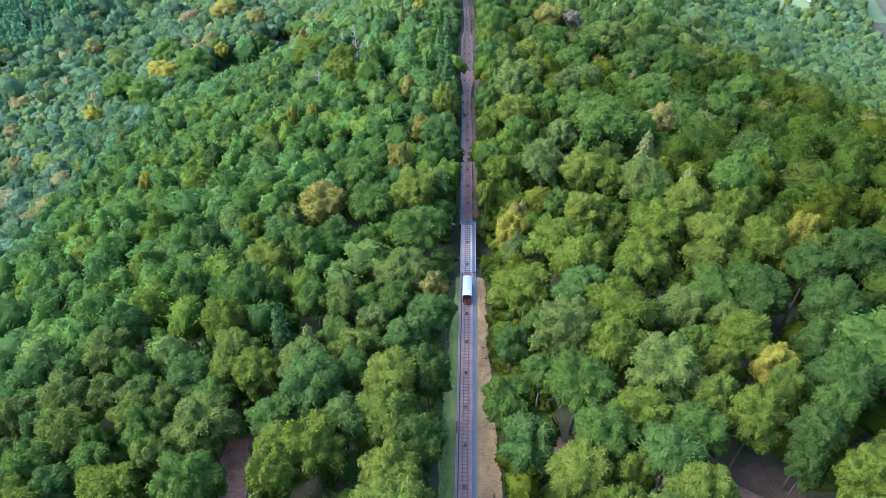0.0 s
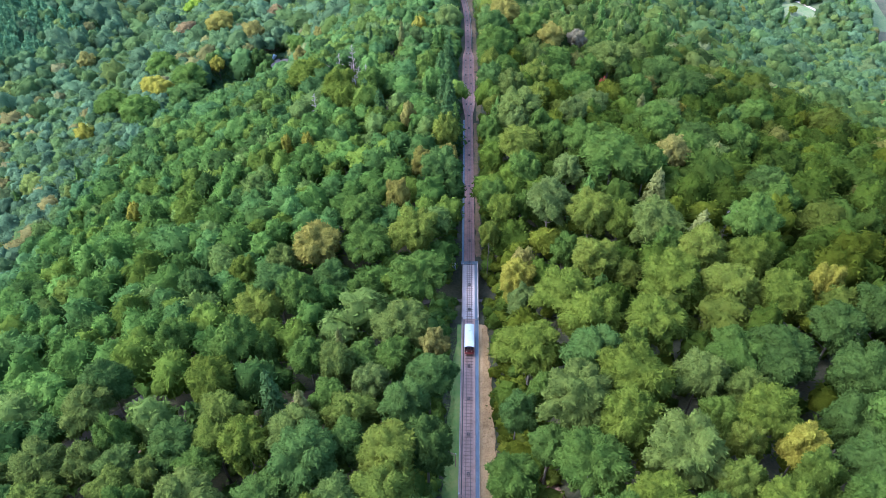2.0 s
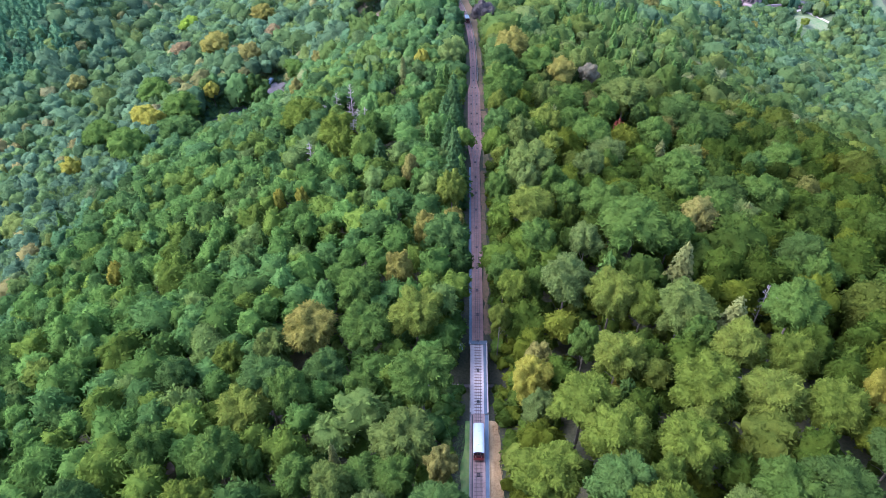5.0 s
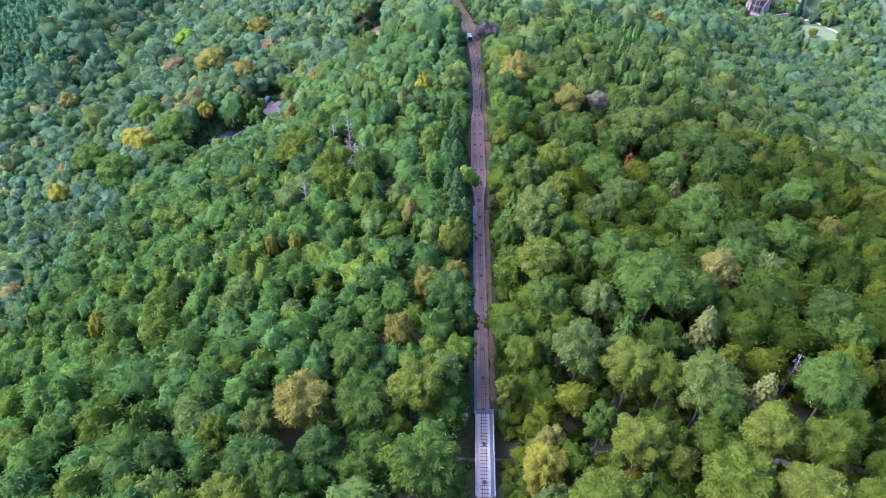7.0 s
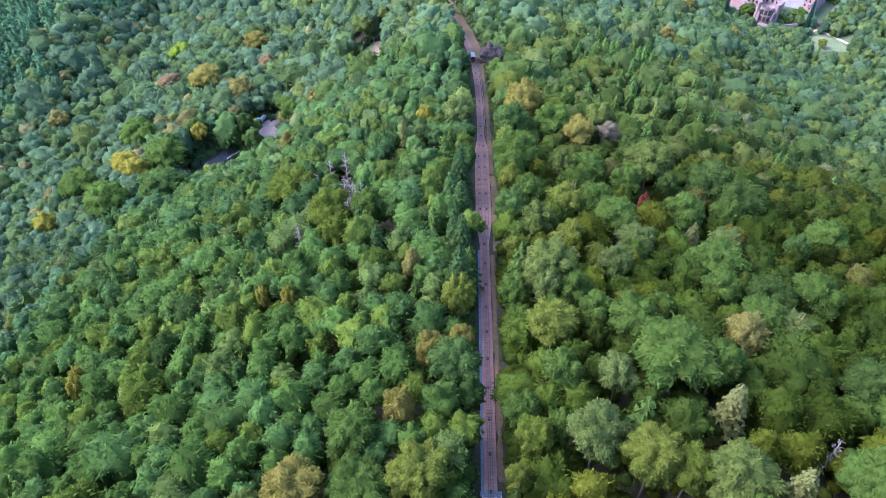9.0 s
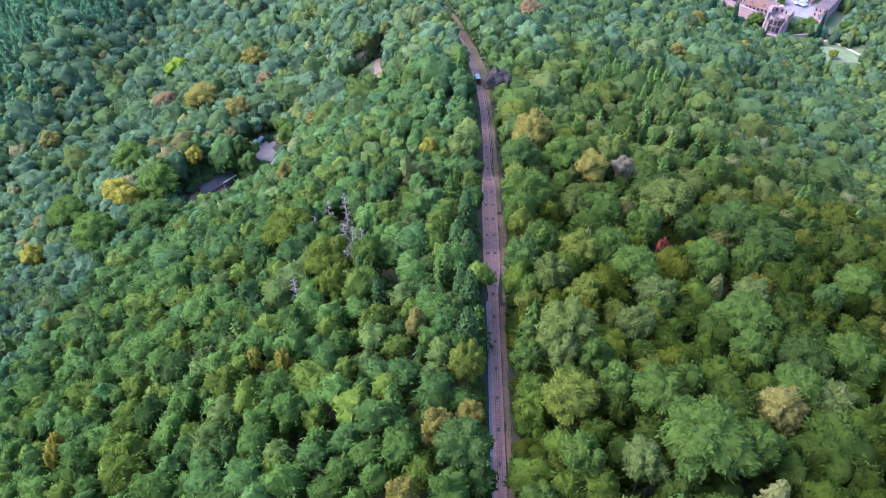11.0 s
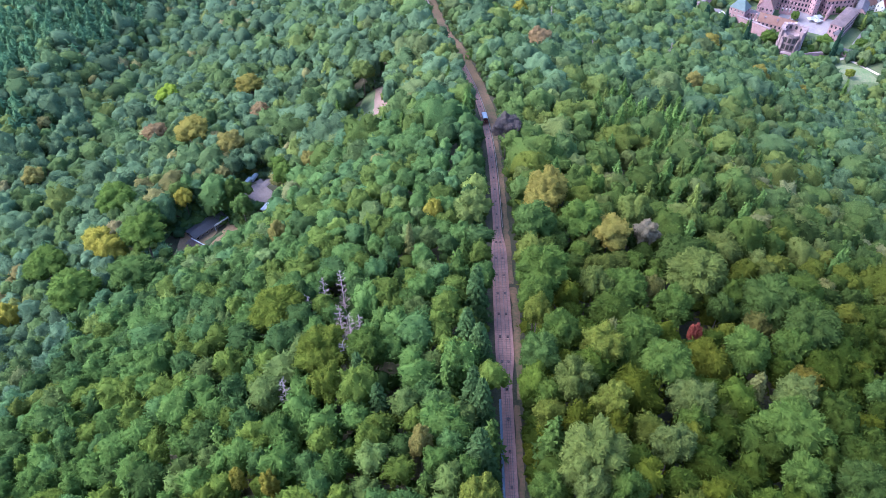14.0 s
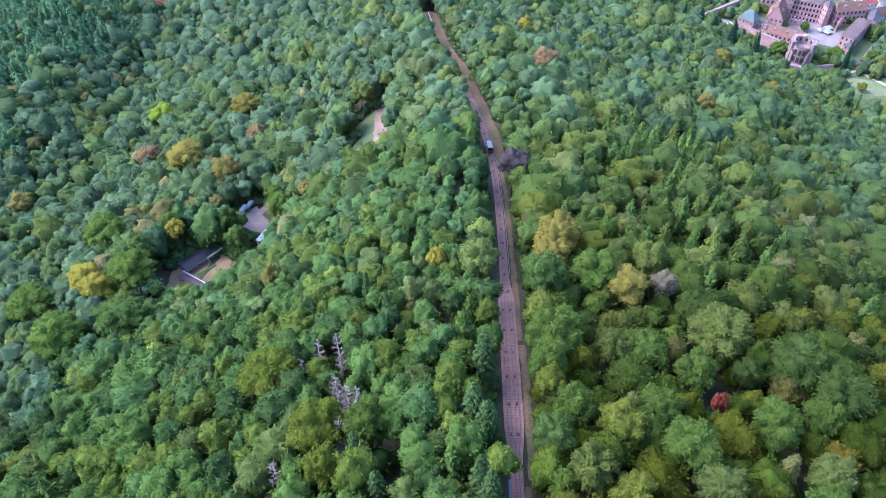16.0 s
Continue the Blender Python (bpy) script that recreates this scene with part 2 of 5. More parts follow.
def _table():
    rows = np.array([np.interp(_GX, WEST + EAST, w + e) for w, e in zip(RISE_WEST, RISE_EAST)])
    t = np.array([np.interp(_GY, DOWN, rows[:, i]) for i in range(len(_GX))]).T
    k = np.ones(5) / 5
    for _ in range(2):
        t = np.apply_along_axis(lambda v: np.convolve(np.pad(v, 2, mode="edge"), k, mode="valid"), 0, t)
        t = np.apply_along_axis(lambda v: np.convolve(np.pad(v, 2, mode="edge"), k, mode="valid"), 1, t)
    return t


_GT = _table()


def road_y(x):
    """The forest road that passes under the viaduct."""
    return np.interp(x, [-125, -95, -73, -58, -46, -20, 4, 30, 55, 66, 76, 100, 130], [88, 102, 118, 134, 144, 150, 151, 151, 148, 144, 137, 122, 106])


def ground(x, y):
    """Height of the ground, for numbers or arrays."""
    x, y = np.asarray(x, float), np.asarray(y, float)
    dx = x - line_x(y)
    fx = np.clip((dx - _GX[0]) / 8.0, 0, len(_GX) - 1.001)
    fy = np.clip((y - _GY[0]) / 8.0, 0, len(_GY) - 1.001)
    ix, iy = fx.astype(int), fy.astype(int)
    ax, ay = fx - ix, fy - iy
    rel = (_GT[iy, ix] * (1 - ax) + _GT[iy, ix + 1] * ax) * (1 - ay) + (_GT[iy + 1, ix] * (1 - ax) + _GT[iy + 1, ix + 1] * ax) * ay
    rel = rel + 1.2 * np.sin(x / 31 + 1.3) * np.sin(y / 27) + 0.7 * np.sin(x / 13 + y / 19)
    near = np.clip((np.abs(dx) - 5) / 14, 0, 1)
    near = near * near * (3 - 2 * near)
    rel = rel * near - 0.45 * (1 - near)
    dip = 5.5 * np.exp(-(((y - road_y(x)) / 7.0) ** 2) ** 1.5) * np.clip(1.6 - np.abs(dx) / 40, 0, 1)
    z = line_z(y) + rel - dip
    # the castle's terrace in the valley
    terrace = np.clip(1.5 - np.hypot((x - 340) / 130, (y - 830) / 110), 0, 1)
    terrace = np.clip(terrace * 2, 0, 1)
    z = z * (1 - terrace) + -82.0 * terrace
    # level ground of the yard and of the parking area
    for cx, cy, rx, ry, level in ((-125, 411, 21, 17, 43.0), (-108, 447, 13, 13, 44.0)):
        w = np.clip((1.5 - np.hypot((x - cx) / rx, (y - cy) / ry)) * 2, 0, 1)
        z = z * (1 - w) + level * w
    return z


def build_ground():
    xs = np.concatenate([[-3000, -2000, -1400, -1000, -800], np.arange(-640, 641, 7.0), [800, 1000, 1400, 2000, 3000]])
    ys = np.concatenate([[-2500, -1500, -800, -400, -200], np.arange(-60, 1041, 6.0), [1150, 1400, 1900, 2600, 4000]])
    X, Y = np.meshgrid(xs, ys)
    Z = ground(X, np.minimum(Y, 1040))
    v = np.stack([X, Y, Z], -1).reshape(-1, 3)
    nx, ny = len(xs), len(ys)
    i = (np.arange(ny - 1)[:, None] * nx + np.arange(nx - 1)[None]).ravel()
    f = np.stack([i, i + 1, i + 1 + nx, i + nx], -1)
    ob = new("ground", mesh_from("ground", v, f, M_FLOOR, smooth=True))
    tagged(ob, "steep forest floor of dark brown leaf litter", "ground", kind="structure")


build_ground()


VIADUCT = (137.0, 160.0)
LOOP = (252.0, 268.0, 318.0, 336.0)


def loop_half(y):
    """Half the distance between the two tracks of the passing loop."""
    t = np.interp(y, LOOP, (0, 1, 1, 0))
    return 1.12 * t * t * (3 - 2 * t)


def ribbon(name, ys, left, right, lift, mat, thick=0.3):
    """A strip along the line, between two offsets, with a flat top and sides that go down."""
    v, f = [], []
    for y in ys:
        x, z = float(line_x(y)), float(line_z(y))
        lo = left(y) if callable(left) else left
        hi = right(y) if callable(right) else right
        for off, dz in ((lo, lift - thick), (lo, lift), (hi, lift), (hi, lift - thick)):
            v.append((x + off, y, z + dz))
    for k in range(len(ys) - 1):
        a, b = 4 * k, 4 * k + 4
        for j in range(3):
            f.append((a + j, a + j + 1, b + j + 1, b + j))
    f += [(0, 3, 2, 1), (4 * len(ys) - 4, 4 * len(ys) - 3, 4 * len(ys) - 2, 4 * len(ys) - 1)]
    return mesh_from(name, v, f, mat)


def on_line(y, off=0.0, up=0.0):
    """A pose on the track: along the line, tilted with the slope."""
    d = Vector((float(line_x(y + 1) - line_x(y - 1)), 2.0, float(line_z(y + 1) - line_z(y - 1)))).normalized()
    side = Vector((d.y, -d.x, 0)).normalized()
    n = side.cross(d)
    m = Matrix((side, d, n)).transposed().to_4x4()
    p = Vector((float(line_x(y)), y, float(line_z(y)))) + side * off + n * up
    return Matrix.Translation(p) @ m


def sleeper_shape(off=0.0):
    """A trough-shaped steel sleeper, 1.7 m long."""
    v = [(sx * (0.85 if k else 0.88) + off, sy * (0.07 if k else 0.12), (0.055 if k else -0.02)) for k in (0, 1) for sx, sy in ((-1, -1), (1, -1), (1, 1), (-1, 1))]
    f = [(4, 5, 6, 7), (0, 1, 5, 4), (1, 2, 6, 5), (2, 3, 7, 6), (3, 0, 4, 7)]
    return v, f


def pulley_bm():
    """A pair of cable sheaves in an iron frame between the rails."""
    bm = box(0.62, 0.10, 0.16, (0, -0.42, 0.10), 0.02)
    box(0.62, 0.10, 0.16, (0, 0.42, 0.10), 0.02, bm=bm)
    for x in (-0.26, 0.26):
        box(0.08, 0.8, 0.12, (x, 0, 0.10), bm=bm)
    for x in (-0.12, 0.12):
        bmesh.ops.create_cone(bm, cap_ends=True, segments=10, radius1=0.26, radius2=0.26, depth=0.09, matrix=Matrix.Translation((x, 0, 0.20)) @ Matrix.Rotation(math.pi / 2, 4, "Y"))
    return bm


def build_line():
    line = new("funicular_track")
    tagged(line, "single funicular track with rusty rails on a pinkish grey bed", "railway track", kind="structure")

    def strip(name, y0, y1, left, right, lift, mat, thick=0.3, step=4.0, label=""):
        ob = new(name, ribbon(name, np.append(np.arange(y0, y1, step), y1), left, right, lift, mat, thick))
        ob.parent = line
        return tagged(ob, label) if label else ob

    strip("trackbed", -45, VIADUCT[0], -1.72, 1.48, 0.0, M_BALLAST, 0.8, label="pale pinkish gravel trackbed")
    strip("trackbed", VIADUCT[1] + 1.4, 692, lambda y: -1.5 - 0.95 * loop_half(y), lambda y: 1.45 + 1.05 * loop_half(y), 0.0, M_REDGRAVEL, 0.8, label="reddish brown gravel trackbed")
    for y0, y1 in ((-45, LOOP[0]), (LOOP[3], 692)):
        for off in (-0.5, 0.5):
            strip("rail", y0, y1, off - 0.06, off + 0.06, 0.20, M_STEEL, 0.16)
    for sign in (-1, 1):
        for off in (-0.5, 0.5):
            strip("rail", LOOP[0], LOOP[3], lambda y: sign * loop_half(y) + off - 0.06, lambda y: sign * loop_half(y) + off + 0.06, 0.20, M_STEEL, 0.16, 2.0)
    strip("cable", 134, 250, -0.03, 0.03, 0.30, M_DARK, 0.05, label="dark steel haulage cable")
    strip("walkway", -45, VIADUCT[0] - 0.3, 1.51, 2.20, 0.10, M_WALK, 0.5, label="blue-grey metal service walkway")
    strip("walkway", VIADUCT[1] + 1.4, 250, -2.15, -1.56, 0.08, M_WALK, 0.5, label="blue-grey metal service walkway")
    strip("kerb", -45, VIADUCT[0] - 0.3, -1.95, -1.75, 0.22, M_CONCRETE, 0.6)
    strip("kerb", -45, VIADUCT[0] - 0.3, 2.22, 2.38, 0.24, M_CONCRETE, 0.6)
    strip("cable_trough", -45, VIADUCT[0] - 0.3, -1.45, -1.22, 0.10, M_DARK, 0.25, label="dark cable trough")
    strip("cable_trough", LOOP[3], 620, 1.75, 1.95, 0.12, M_CONCRETE, 0.25, label="pale concrete cable trough")
    # sleepers: single pieces where the flight comes close, the rest as one mesh
    v, f = sleeper_shape()
    me = mesh_from("sleeper", v, f, M_SLEEPER)
    y, k = 42.0, 0
    rest_v, rest_f = [], []
    while y < 690:
        for sign in ((-1, 1) if LOOP[0] < y < LOOP[3] else (0,)):
            m = on_line(y, sign * float(loop_half(y)), 0.03)
            if k < 300:
                ob = new("sleeper", me)
                ob.parent = line
                ob.matrix_basis = m
                k += 1
            else:
                n = len(rest_v)
                rest_v += [tuple(m @ Vector(p)) for p in v]
                rest_f += [tuple(n + i for i in q) for q in f]
        y += 0.95
    ob = new("sleepers_below", mesh_from("sleepers_below", rest_v, rest_f, M_SLEEPER))
    ob.parent = line
    tagged(ob, kind="stuff")
    bm = pulley_bm()
    me = bpy.data.meshes.new("cable_pulley")
    bm.to_mesh(me)
    bm.free()
    me.materials.append(M_DARK)
    y = 48.4
    while y < 640:
        for sign in ((-1, 1) if LOOP[0] < y < LOOP[3] else (0,)):
            ob = new("cable_pulley", me)
            ob.parent = line
            ob.matrix_basis = on_line(y, sign * float(loop_half(y)), 0.02)
        y += 10.25


build_line()


def build_viaduct():
    """The short concrete viaduct over the forest road."""
    y0, y1 = VIADUCT
    v = new("viaduct")
    tagged(v, "short pale concrete viaduct carrying the track over a road", "bridge", kind="structure")

    def strip(name, a, b, left, right, lift, mat, thick, label=""):
        ob = new(name, ribbon(name, np.linspace(a, b, 7), left, right, lift, mat, thick))
        ob.parent = v
        return tagged(ob, label) if label else ob

    strip("deck", y0, y1, -1.70, 2.10, 0.0, M_PALE, 1.1)
    strip("parapet", y0, y1, -1.95, -1.72, 0.75, M_PALE, 2.0)
    strip("parapet", y0, y1, 2.12, 2.34, 0.75, M_PALE, 2.0)
    strip("walkway", y0, y1, 1.35, 2.08, 0.10, M_WALK, 0.09, "blue-grey metal service walkway")
    strip("cross_platform", y1 + 0.05, y1 + 1.35, -2.3, 2.4, 0.16, M_WALK, 0.8, "blue-grey steel platform across the track")
    for y in (y0 + 1.2, y1 - 1.2):
        x, z = float(line_x(y)), float(line_z(y))
        part("abutment", box(4.4, 2.4, 9, (x + 0.3, y, z - 5.5), 0.05), M_CONCRETE, v)
    for y in np.linspace(y0 + 1, y1 - 1, 9):
        for off in (-1.84, 2.23):
            m = on_line(float(y), off, 0)
            b = tube([m @ Vector((0, 0, 0.7)), m @ Vector((0, 0, 1.6))], 0.03, 0.03, 5)
            part("railing_post", b, M_STEEL, v)
    for off in (-1.84, 2.23):
        strip("handrail", y0 + 1, y1 - 1, off - 0.03, off + 0.03, 1.65, M_STEEL, 0.06)
    box_m = on_line(158.5, -4.3)
    cab = new("signal_cabinet")
    cab.matrix_basis = Matrix.Translation(box_m.translation + Vector((0, 0, -0.6)))
    tagged(cab, "small pale grey signal cabinet beside the track", "cabinet")
    part("body", box(0.9, 0.7, 1.9, (0, 0, 0.95), 0.04), M_WHITE, cab)
    part("roof", box(1.05, 0.85, 0.10, (0, 0, 1.95), 0.02), M_CONCRETE, cab)
    part("door", box(0.7, 0.03, 1.5, (0, -0.365, 0.95), 0.01), M_WALK, cab)


def drape(name, corners, n, lift, mat, label="", category="", kind="structure", rag=0.0, seed=1):
    """A sheet laid on the ground between four corners, with ragged edges."""
    rng = np.random.default_rng(seed)
    c = [np.array(p, float) for p in corners]
    nu, nv = n
    v, f = [], []
    for j in range(nv + 1):
        for i in range(nu + 1):
            a, b = i / nu, j / nv
            p = (c[0] * (1 - a) + c[1] * a) * (1 - b) + (c[3] * (1 - a) + c[2] * a) * b
            edge = i in (0, nu) or j in (0, nv)
            if edge:
                p = p + rng.normal(size=2) * rag
            v.append((p[0], p[1], float(ground(p[0], p[1])) + (lift if not edge else -0.3)))
    for j in range(nv):
        for i in range(nu):
            k = j * (nu + 1) + i
            f.append((k, k + 1, k + nu + 2, k + nu + 1))
    ob = new(name, mesh_from(name, v, f, mat, smooth=True))
    return tagged(ob, label, category, kind=kind)


def path(name, pts, width, lift, mat, label, step=2.5, rag=0.25, seed=3):
    """A footpath or road: a draped ribbon along points."""
    rng = np.random.default_rng(seed)
    P = [np.array(p, float) for p in pts]
    line = []
    for a, b in zip(P, P[1:]):
        k = max(1, int(np.linalg.norm(b - a) / step))
        line += [a + (b - a) * i / k for i in range(k)]
    line.append(P[-1])
    for _ in range(3):
        line = [line[0]] + [(line[i - 1] + 2 * line[i] + line[i + 1]) / 4 for i in range(1, len(line) - 1)] + [line[-1]]
    v, f = [], []
    for i, p in enumerate(line):
        d = unit(line[min(i + 1, len(line) - 1)] - line[max(i - 1, 0)])
        s = np.array([-d[1], d[0]])
        w = width * (1 + rng.uniform(-rag, rag))
        for k in (-1, -0.8, 0, 0.8, 1):
            q = p + s * w * 0.5 * k
            v.append((q[0], q[1], float(ground(q[0], q[1])) + (lift if abs(k) < 1 else -0.3)))
    for i in range(len(line) - 1):
        for j in range(4):
            f.append((5 * i + j, 5 * i + j + 1, 5 * i + j + 6, 5 * i + j + 5))
    ob = new(name, mesh_from(name, v, f, mat, smooth=True))
    return tagged(ob, label, "path", kind="structure")


def unit(v):
    return v / np.maximum(np.linalg.norm(v, axis=-1, keepdims=True), 1e-9)


def build_verges():
    for name, lo, hi, mat, label in (("verge_dry", 2.42, 7.9, M_STRAW, "dry straw-coloured grass verge beside the track"), ("verge_green", -5.2, -1.97, M_GRASS, "green grass verge beside the track")):
        ys = np.arange(-45, 136, 1.5)
        v, f = [], []
        rng = np.random.default_rng(7)
        for y in ys:
            x = float(line_x(y))
            wide = float(np.interp(y, (50, 75, 100, 135), (7.8, 6.8, 5.7, 4.5))) if lo > 0 else hi
            inner = lo if lo > 0 else float(np.interp(y, (95, 132), (lo, -3.0)))
            for k in range(8):
                o = inner + (wide - inner) * k / 7
                q = o + (rng.normal() * 0.10 + 0.35 * math.sin(y / 5.3) * math.sin(y / 2.1) if k in ((7,) if lo > 0 else (0,)) else 0)
                v.append((x + q, y, float(ground(x + q, y)) + 0.12 + rng.uniform(0, 0.15) + (0.18 if abs(o) < 3.2 else 0)))
        for j in range(len(ys) - 1):
            for i in range(7):
                k = j * 8 + i
                f.append((k, k + 1, k + 9, k + 8))
        ob = new(name, mesh_from(name, v, f, mat, smooth=True))
        tagged(ob, label, "grass", kind="structure")
        n = 5200
        y = rng.uniform(44, 134, n)
        o = rng.uniform(lo + 0.1, hi, n)
        if lo > 0:
            o = lo + (np.interp(y, (50, 75, 100, 135), (7.9, 6.9, 5.8, 4.6)) - lo) * rng.uniform(0, 1, n)
        x = line_x(y) + o
        z = ground(x, y) + 0.2
        h = rng.uniform(0.10, 0.32, n)
        a = rng.uniform(0, 6.28, n)
        w = 0.11
        base = np.stack([x, y, z], -1)
        side = np.stack([np.cos(a) * w, np.sin(a) * w, 0 * a], -1)
        tip = base + np.stack([rng.normal(size=n) * 0.15, rng.normal(size=n) * 0.15, h], -1)
        g = new("grass_tufts", tri_mesh("grass_tufts", np.stack([base - side, base + side, tip], 1).reshape(-1, 3), np.arange(3 * n).reshape(-1, 3), mat))
        tagged(g, "tufts of long " + ("dry yellow" if lo > 0 else "green") + " grass on the verge", "grass", kind="stuff")
    # brown soil beside the lower track
    for y0, y1, lo, hi in ((164, 250, 1.4, 3.4), (250, 300, 2.6, 5.2), (300, 420, 2.0, 4.4), (420, 540, 1.4, 7.4), (540, 696, 1.4, 9.6), (540, 690, -6.0, -1.4)):
        ys = np.arange(y0, y1 + 1, 3.0)
        v, f = [], []
        rng = np.random.default_rng(int(y0))
        for y in ys:
            x = float(line_x(y))
            for k in range(4):
                o = lo + (hi - lo) * k / 3 + (rng.normal() * 0.35 if k in (0, 3) else 0)
                v.append((x + o, y, float(ground(x + o, y)) + (0.2 if k in (1, 2) else -0.1)))
        for j in range(len(ys) - 1):
            for i in range(3):
                k = j * 4 + i
                f.append((k, k + 1, k + 5, k + 4))
        ob = new("verge_soil", mesh_from("verge_soil", v, f, M_SOIL, smooth=True))
        tagged(ob, "bare reddish brown soil bank beside the track", "soil", kind="structure")


# ---- trees ----
def ico():
    g = (1 + 5 ** 0.5) / 2
    v = unit(np.array([(-1, g, 0), (1, g, 0), (-1, -g, 0), (1, -g, 0), (0, -1, g), (0, 1, g), (0, -1, -g), (0, 1, -g), (g, 0, -1), (g, 0, 1), (-g, 0, -1), (-g, 0, 1)], float))
    f = np.array([(0, 11, 5), (0, 5, 1), (0, 1, 7), (0, 7, 10), (0, 10, 11), (1, 5, 9), (5, 11, 4), (11, 10, 2), (10, 7, 6), (7, 1, 8), (3, 9, 4), (3, 4, 2), (3, 2, 6), (3, 6, 8), (3, 8, 9), (4, 9, 5), (2, 4, 11), (6, 2, 10), (8, 6, 7), (9, 8, 1)])
    return v, f


def leaf_tris(rng, at, normal, size, jitter=0.55, out=None):
    """Leafy twigs: a slim triangle at each place, lying about along the surface, its tip reaching outward. Vertices and faces."""
    k = len(at)
    n = unit(normal + jitter * rng.normal(size=(k, 3)))
    aim = 0.8 * rng.normal(size=(k, 3)) + (0 if out is None else 1.3 * out)
    u = unit(aim - n * np.sum(aim * n, 1)[:, None] + (0 if out is None else 0.34 * n))
    w = unit(np.cross(n, u))
    s = (size * rng.uniform(0.6, 1.4, (k, 1)))
    a = at + u * s * 1.3
    b = at - u * s * 0.5 + w * s * 0.56
    c = at - u * s * 0.5 - w * s * 0.56
    return np.stack([a, b, c], 1).reshape(-1, 3), np.arange(3 * k).reshape(-1, 3)


def join(pieces):
    """Several pairs of vertices and faces as one pair."""
    at, v, f = 0, [], []
    for pv, pf in pieces:
        v.append(pv)
        f.append(pf + at)
        at += len(pv)
    return np.concatenate(v), np.concatenate(f)


def lumpy_ball(centres, radii, level, rough, floor):
    """A closed body that follows the lobes of a crown, with a rough skin."""
    v, f = ico()
    tri = v[f]
    for _ in range(level):
        a, b, c = tri[:, 0], tri[:, 1], tri[:, 2]
        ab, bc, ca = unit(a + b), unit(b + c), unit(c + a)
        tri = np.concatenate([np.stack(q, 1) for q in ((a, ab, ca), (ab, b, bc), (ca, bc, c), (ab, bc, ca))])
    _, first, back = np.unique(np.round(tri.reshape(-1, 3), 5), axis=0, return_index=True, return_inverse=True)
    d = tri.reshape(-1, 3)[first]
    best = np.full(len(d), floor)
    for c, r in zip(centres, radii):
        along = d @ c
        off2 = np.sum(c * c) - along ** 2
        hit = along + np.sqrt(np.maximum(0, r * r - off2))
        best = np.where((off2 < r * r) & (hit > best), hit, best)
    # smaller tufts on the lobes, with creases between them
    rng = np.random.default_rng(len(d) + int(1e4 * abs(centres[0][0])))
    n = {1: 12, 2: 30, 3: 110}[level]
    i = np.arange(n) + 0.5
    z, a = 1 - 2 * i / n, i * 2.39996
    s = np.sqrt(1 - z * z)
    tuft = unit(np.stack([np.cos(a) * s, np.sin(a) * s, z], -1) + 0.55 / n ** 0.5 * rng.normal(size=(n, 3)))
    size = rng.uniform(0.75, 1.3, n)
    gap = np.min(np.arccos(np.clip(d @ tuft.T, -1, 1)) / size, axis=1) * n ** 0.5 / 2.2
    best = best * (1 + rough * (0.5 - np.minimum(gap, 1.2) ** 1.6))
    f = np.asarray(back).reshape(-1, 3)
    f = f[np.max(d[f][:, :, 2], axis=1) > -0.30]
    keep, f = np.unique(f, return_inverse=True)
    return (d * best[:, None])[keep], f.reshape(-1, 3)


def broad_crown(seed, lobes, leaves, leaf, level=2, flat=0.85, ragged=0.34, low=-0.55, jitter=0.36, core=0.62):
    """A broadleaf crown of radius 1 round its middle: a dome of many rounded lobes with leaf sprays all over them."""
    rng = np.random.default_rng(seed)
    i = np.arange(lobes) + 0.5
    zz = 1 - (1 - low) * i / lobes
    ang = i * 2.39996 + rng.uniform(0, 6.28)
    rad = np.sqrt(np.maximum(0, 1 - zz ** 2))
    d = unit(np.stack([np.cos(ang) * rad, np.sin(ang) * rad, zz], -1) + (0.5 / lobes ** 0.5) * rng.normal(size=(lobes, 3)))
    reach = 0.70 + ragged * rng.uniform(-0.6, 0.55, (lobes, 1))
    r = rng.uniform(0.85, 1.25, lobes) * 1.34 / lobes ** 0.5
    centre = d * reach

    def egg(v):
        """Taller than wide, slimmer towards the top, with low-hanging skirts."""
        return v * np.stack([1 - 0.12 * np.clip(v[:, 2], 0, 1) ** 1.4] * 2 + [flat * np.where(v[:, 2] < 0, 1.4, 1.0)], -1)

    v, f = lumpy_ball(centre, r, level, {1: 0.22, 2: 0.22, 3: 0.16}[level], core)
    pieces = [(egg(v) * 0.965, f)]
    v, f = lumpy_ball(centre, r, 3, 0.16, core)
    v = egg(v)
    p, q, t = v[f[:, 0]], v[f[:, 1]], v[f[:, 2]]
    n = np.cross(q - p, t - p)
    area = np.linalg.norm(n, axis=1)
    n = n / area[:, None]
    pick = rng.choice(len(f), leaves, p=area / area.sum())
    h = rng.uniform(size=(leaves, 2))
    h = np.where(h.sum(1, keepdims=True) > 1, 1 - h, h)
    n = n[pick] * np.sign(np.sum(n[pick] * p[pick], 1))[:, None]
    at = p[pick] + (q - p)[pick] * h[:, :1] + (t - p)[pick] * h[:, 1:] + n * leaf * rng.uniform(-0.3, 0.7, (leaves, 1))
    flatways = unit(at * np.array([1, 1, 0.15]) + 1e-3)
    pieces.append(leaf_tris(rng, at, n + np.array([0, 0, 0.45]), leaf, jitter, flatways))
    return join(pieces)


